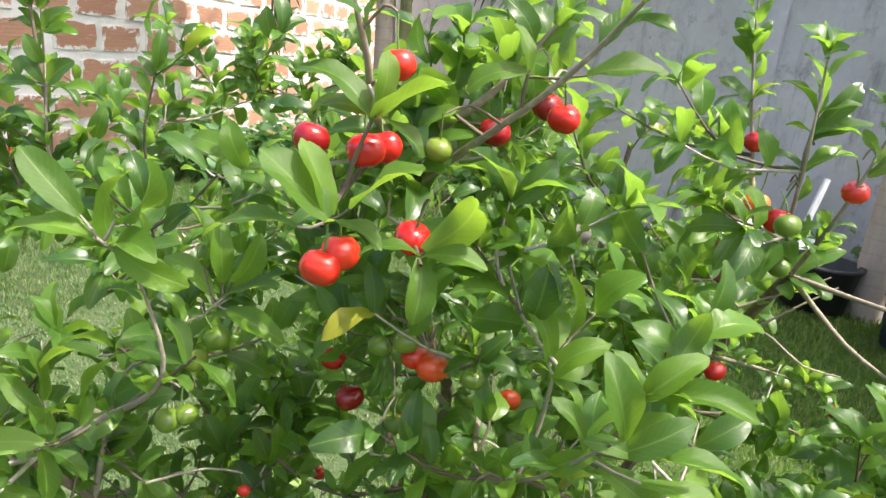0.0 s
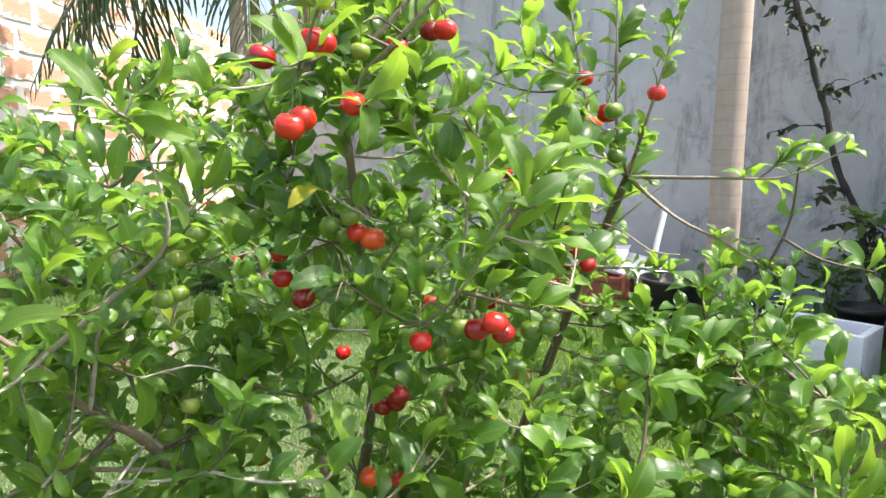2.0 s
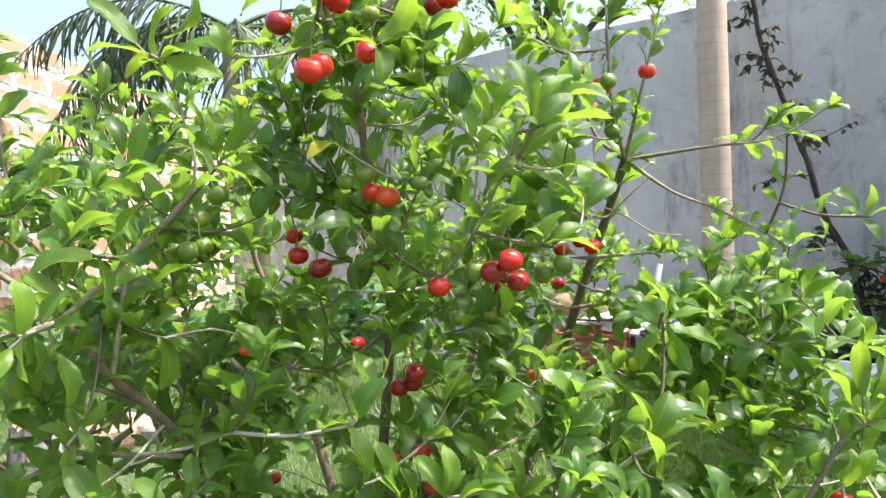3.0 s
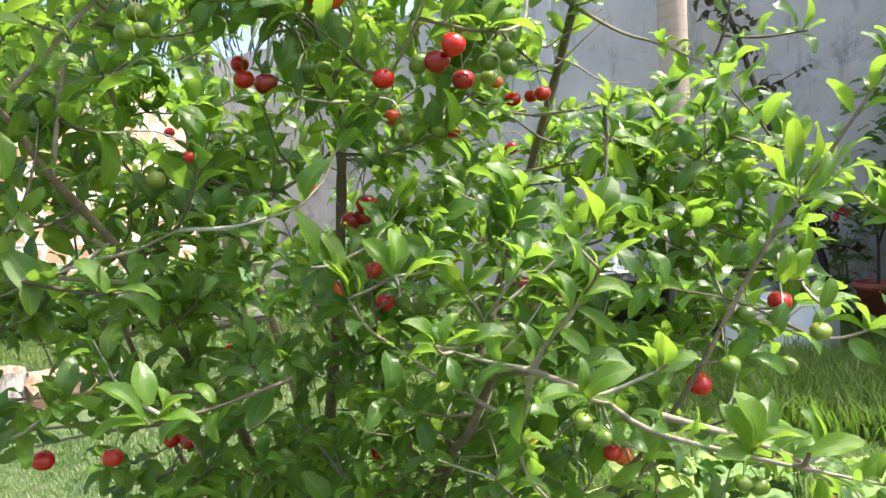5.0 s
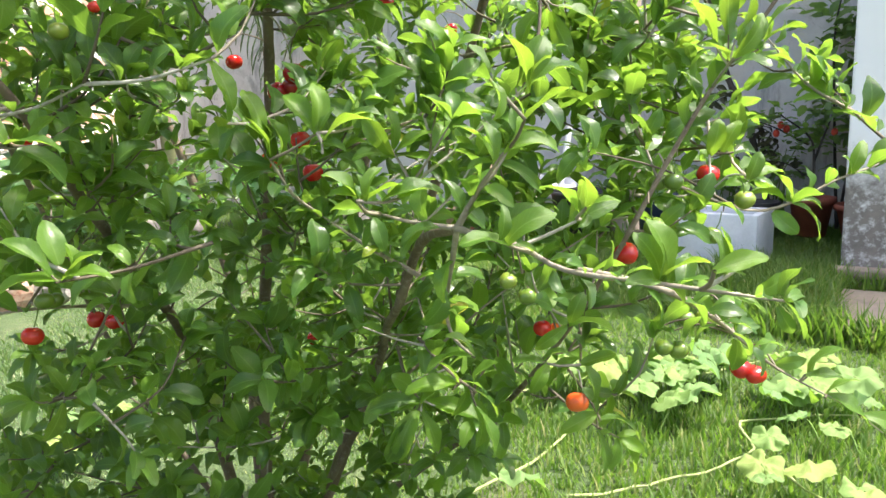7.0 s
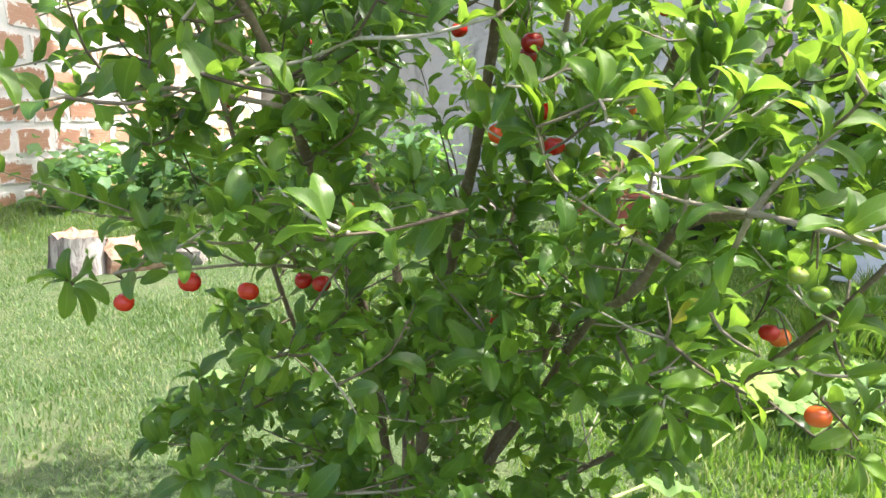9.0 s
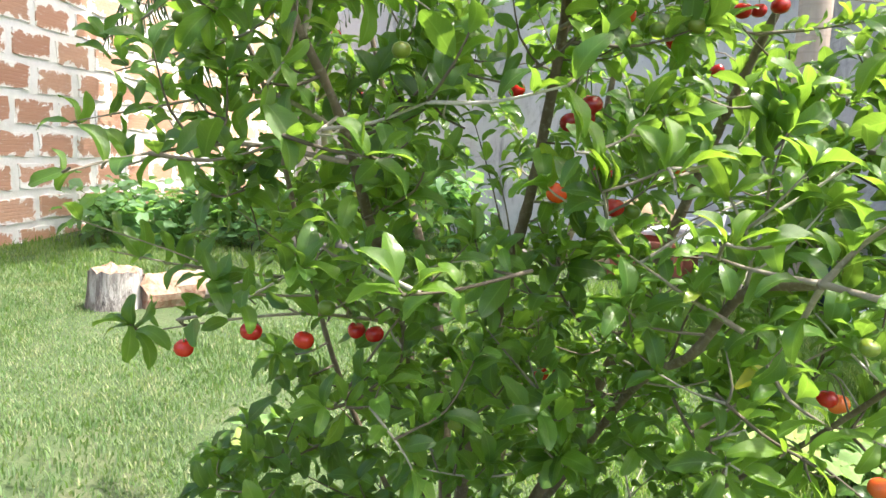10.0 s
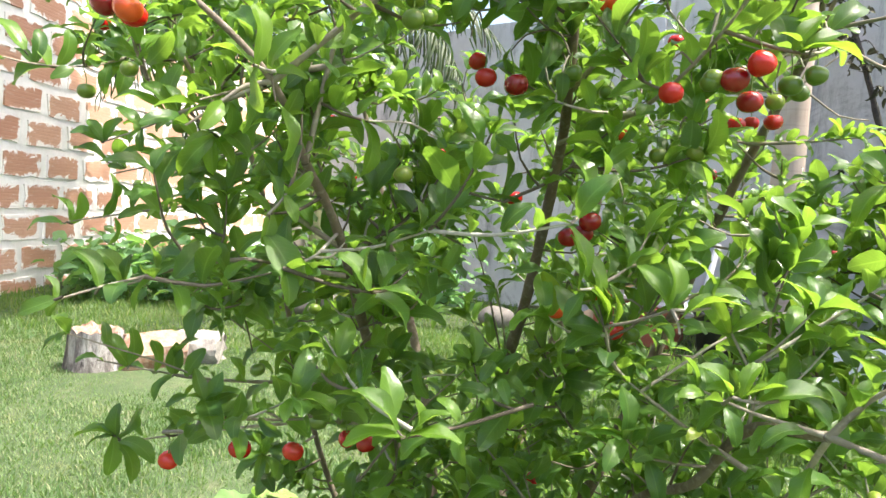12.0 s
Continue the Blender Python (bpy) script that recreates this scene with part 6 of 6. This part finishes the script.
grass("grass", "short mown lawn grass, a little dry", -3.0, 0.42, 0.62, 4.3, 330000, 0.020, 1, lawn, M_LAWN)
grass("grass", "longer soft green grass by the squash vine", -0.25, 2.9, 0.45, 3.8, 190000, 0.030, 2, outside, M_GRASS)
def verge(x, y):
    """The unmown edge of the concrete path."""
    u, w = x - 1.85, y - 2.32
    along, off = 0.8 * u - 0.6 * w, 0.6 * u + 0.8 * w
    return ((along > -0.42) & (along < 0.015) & (off > -0.75) & (off < 0.10)) | ((along > -0.1) & (off > -0.76) & (off < -0.645)) | ((along > 0) & (off > -0.145) & (off < -0.07))


grass("grass", "uncut dark green grass along the concrete path", 1.1, 3.4, 0.9, 2.7, 52000, 0.105, 4, verge, M_GRASS, 0.05)
grass("grass", "uneven grass towards the walls", -3.3, 2.9, 2.9, 7.3, 52000, 0.045, 3, outside, M_GRASS)

# ---- bricks of the west wall ----
def brick_mesh(seed, length=0.345, height=0.152):
    g = random.Random(seed)
    bm = bmesh.new()
    outline = []
    for a, b, n in (((-1, -1), (1, -1), 4), ((1, -1), (1, 1), 2), ((1, 1), (-1, 1), 4), ((-1, 1), (-1, -1), 2)):
        for i in range(n):
            t = i / n
            y = (a[0] + (b[0] - a[0]) * t) * length / 2 + g.uniform(-0.014, 0.008)
            z = (a[1] + (b[1] - a[1]) * t) * height / 2 + g.uniform(-0.010, 0.006)
            outline.append((y, z))
    low = [bm.verts.new((-0.01, y, z)) for y, z in outline]
    high = [bm.verts.new((0.006, y * 0.985, z * 0.97)) for y, z in outline]
    for i in range(len(low)):
        j = (i + 1) % len(low)
        bm.faces.new((low[i], low[j], high[j], high[i]))
    bm.faces.new(high)
    me = bpy.data.meshes.new("brick")
    bm.to_mesh(me)
    bm.free()
    me.materials.append(M_BRICK)
    return me


BRICKS = [brick_mesh(k) for k in range(7)]
for row in range(12):
    z = 1.141 - 0.0825 + 0.2 * (row - 5)
    if z > WALL_TOP - 0.06:
        continue
    for col in range(-9, 14):
        y = 4.236 + 0.19 + 0.41 * col + (0.205 if row % 2 == 0 else 0.0)
        if 0.9 < y < 9.3:
            shared("brick", BRICKS[(row * 5 + col * 3) % 7], brick_wall, pose(WALL_X + rnd.uniform(-0.002, 0.003), y + rnd.uniform(-0.012, 0.012), z + rnd.uniform(-0.006, 0.006), 0, 0, 0))
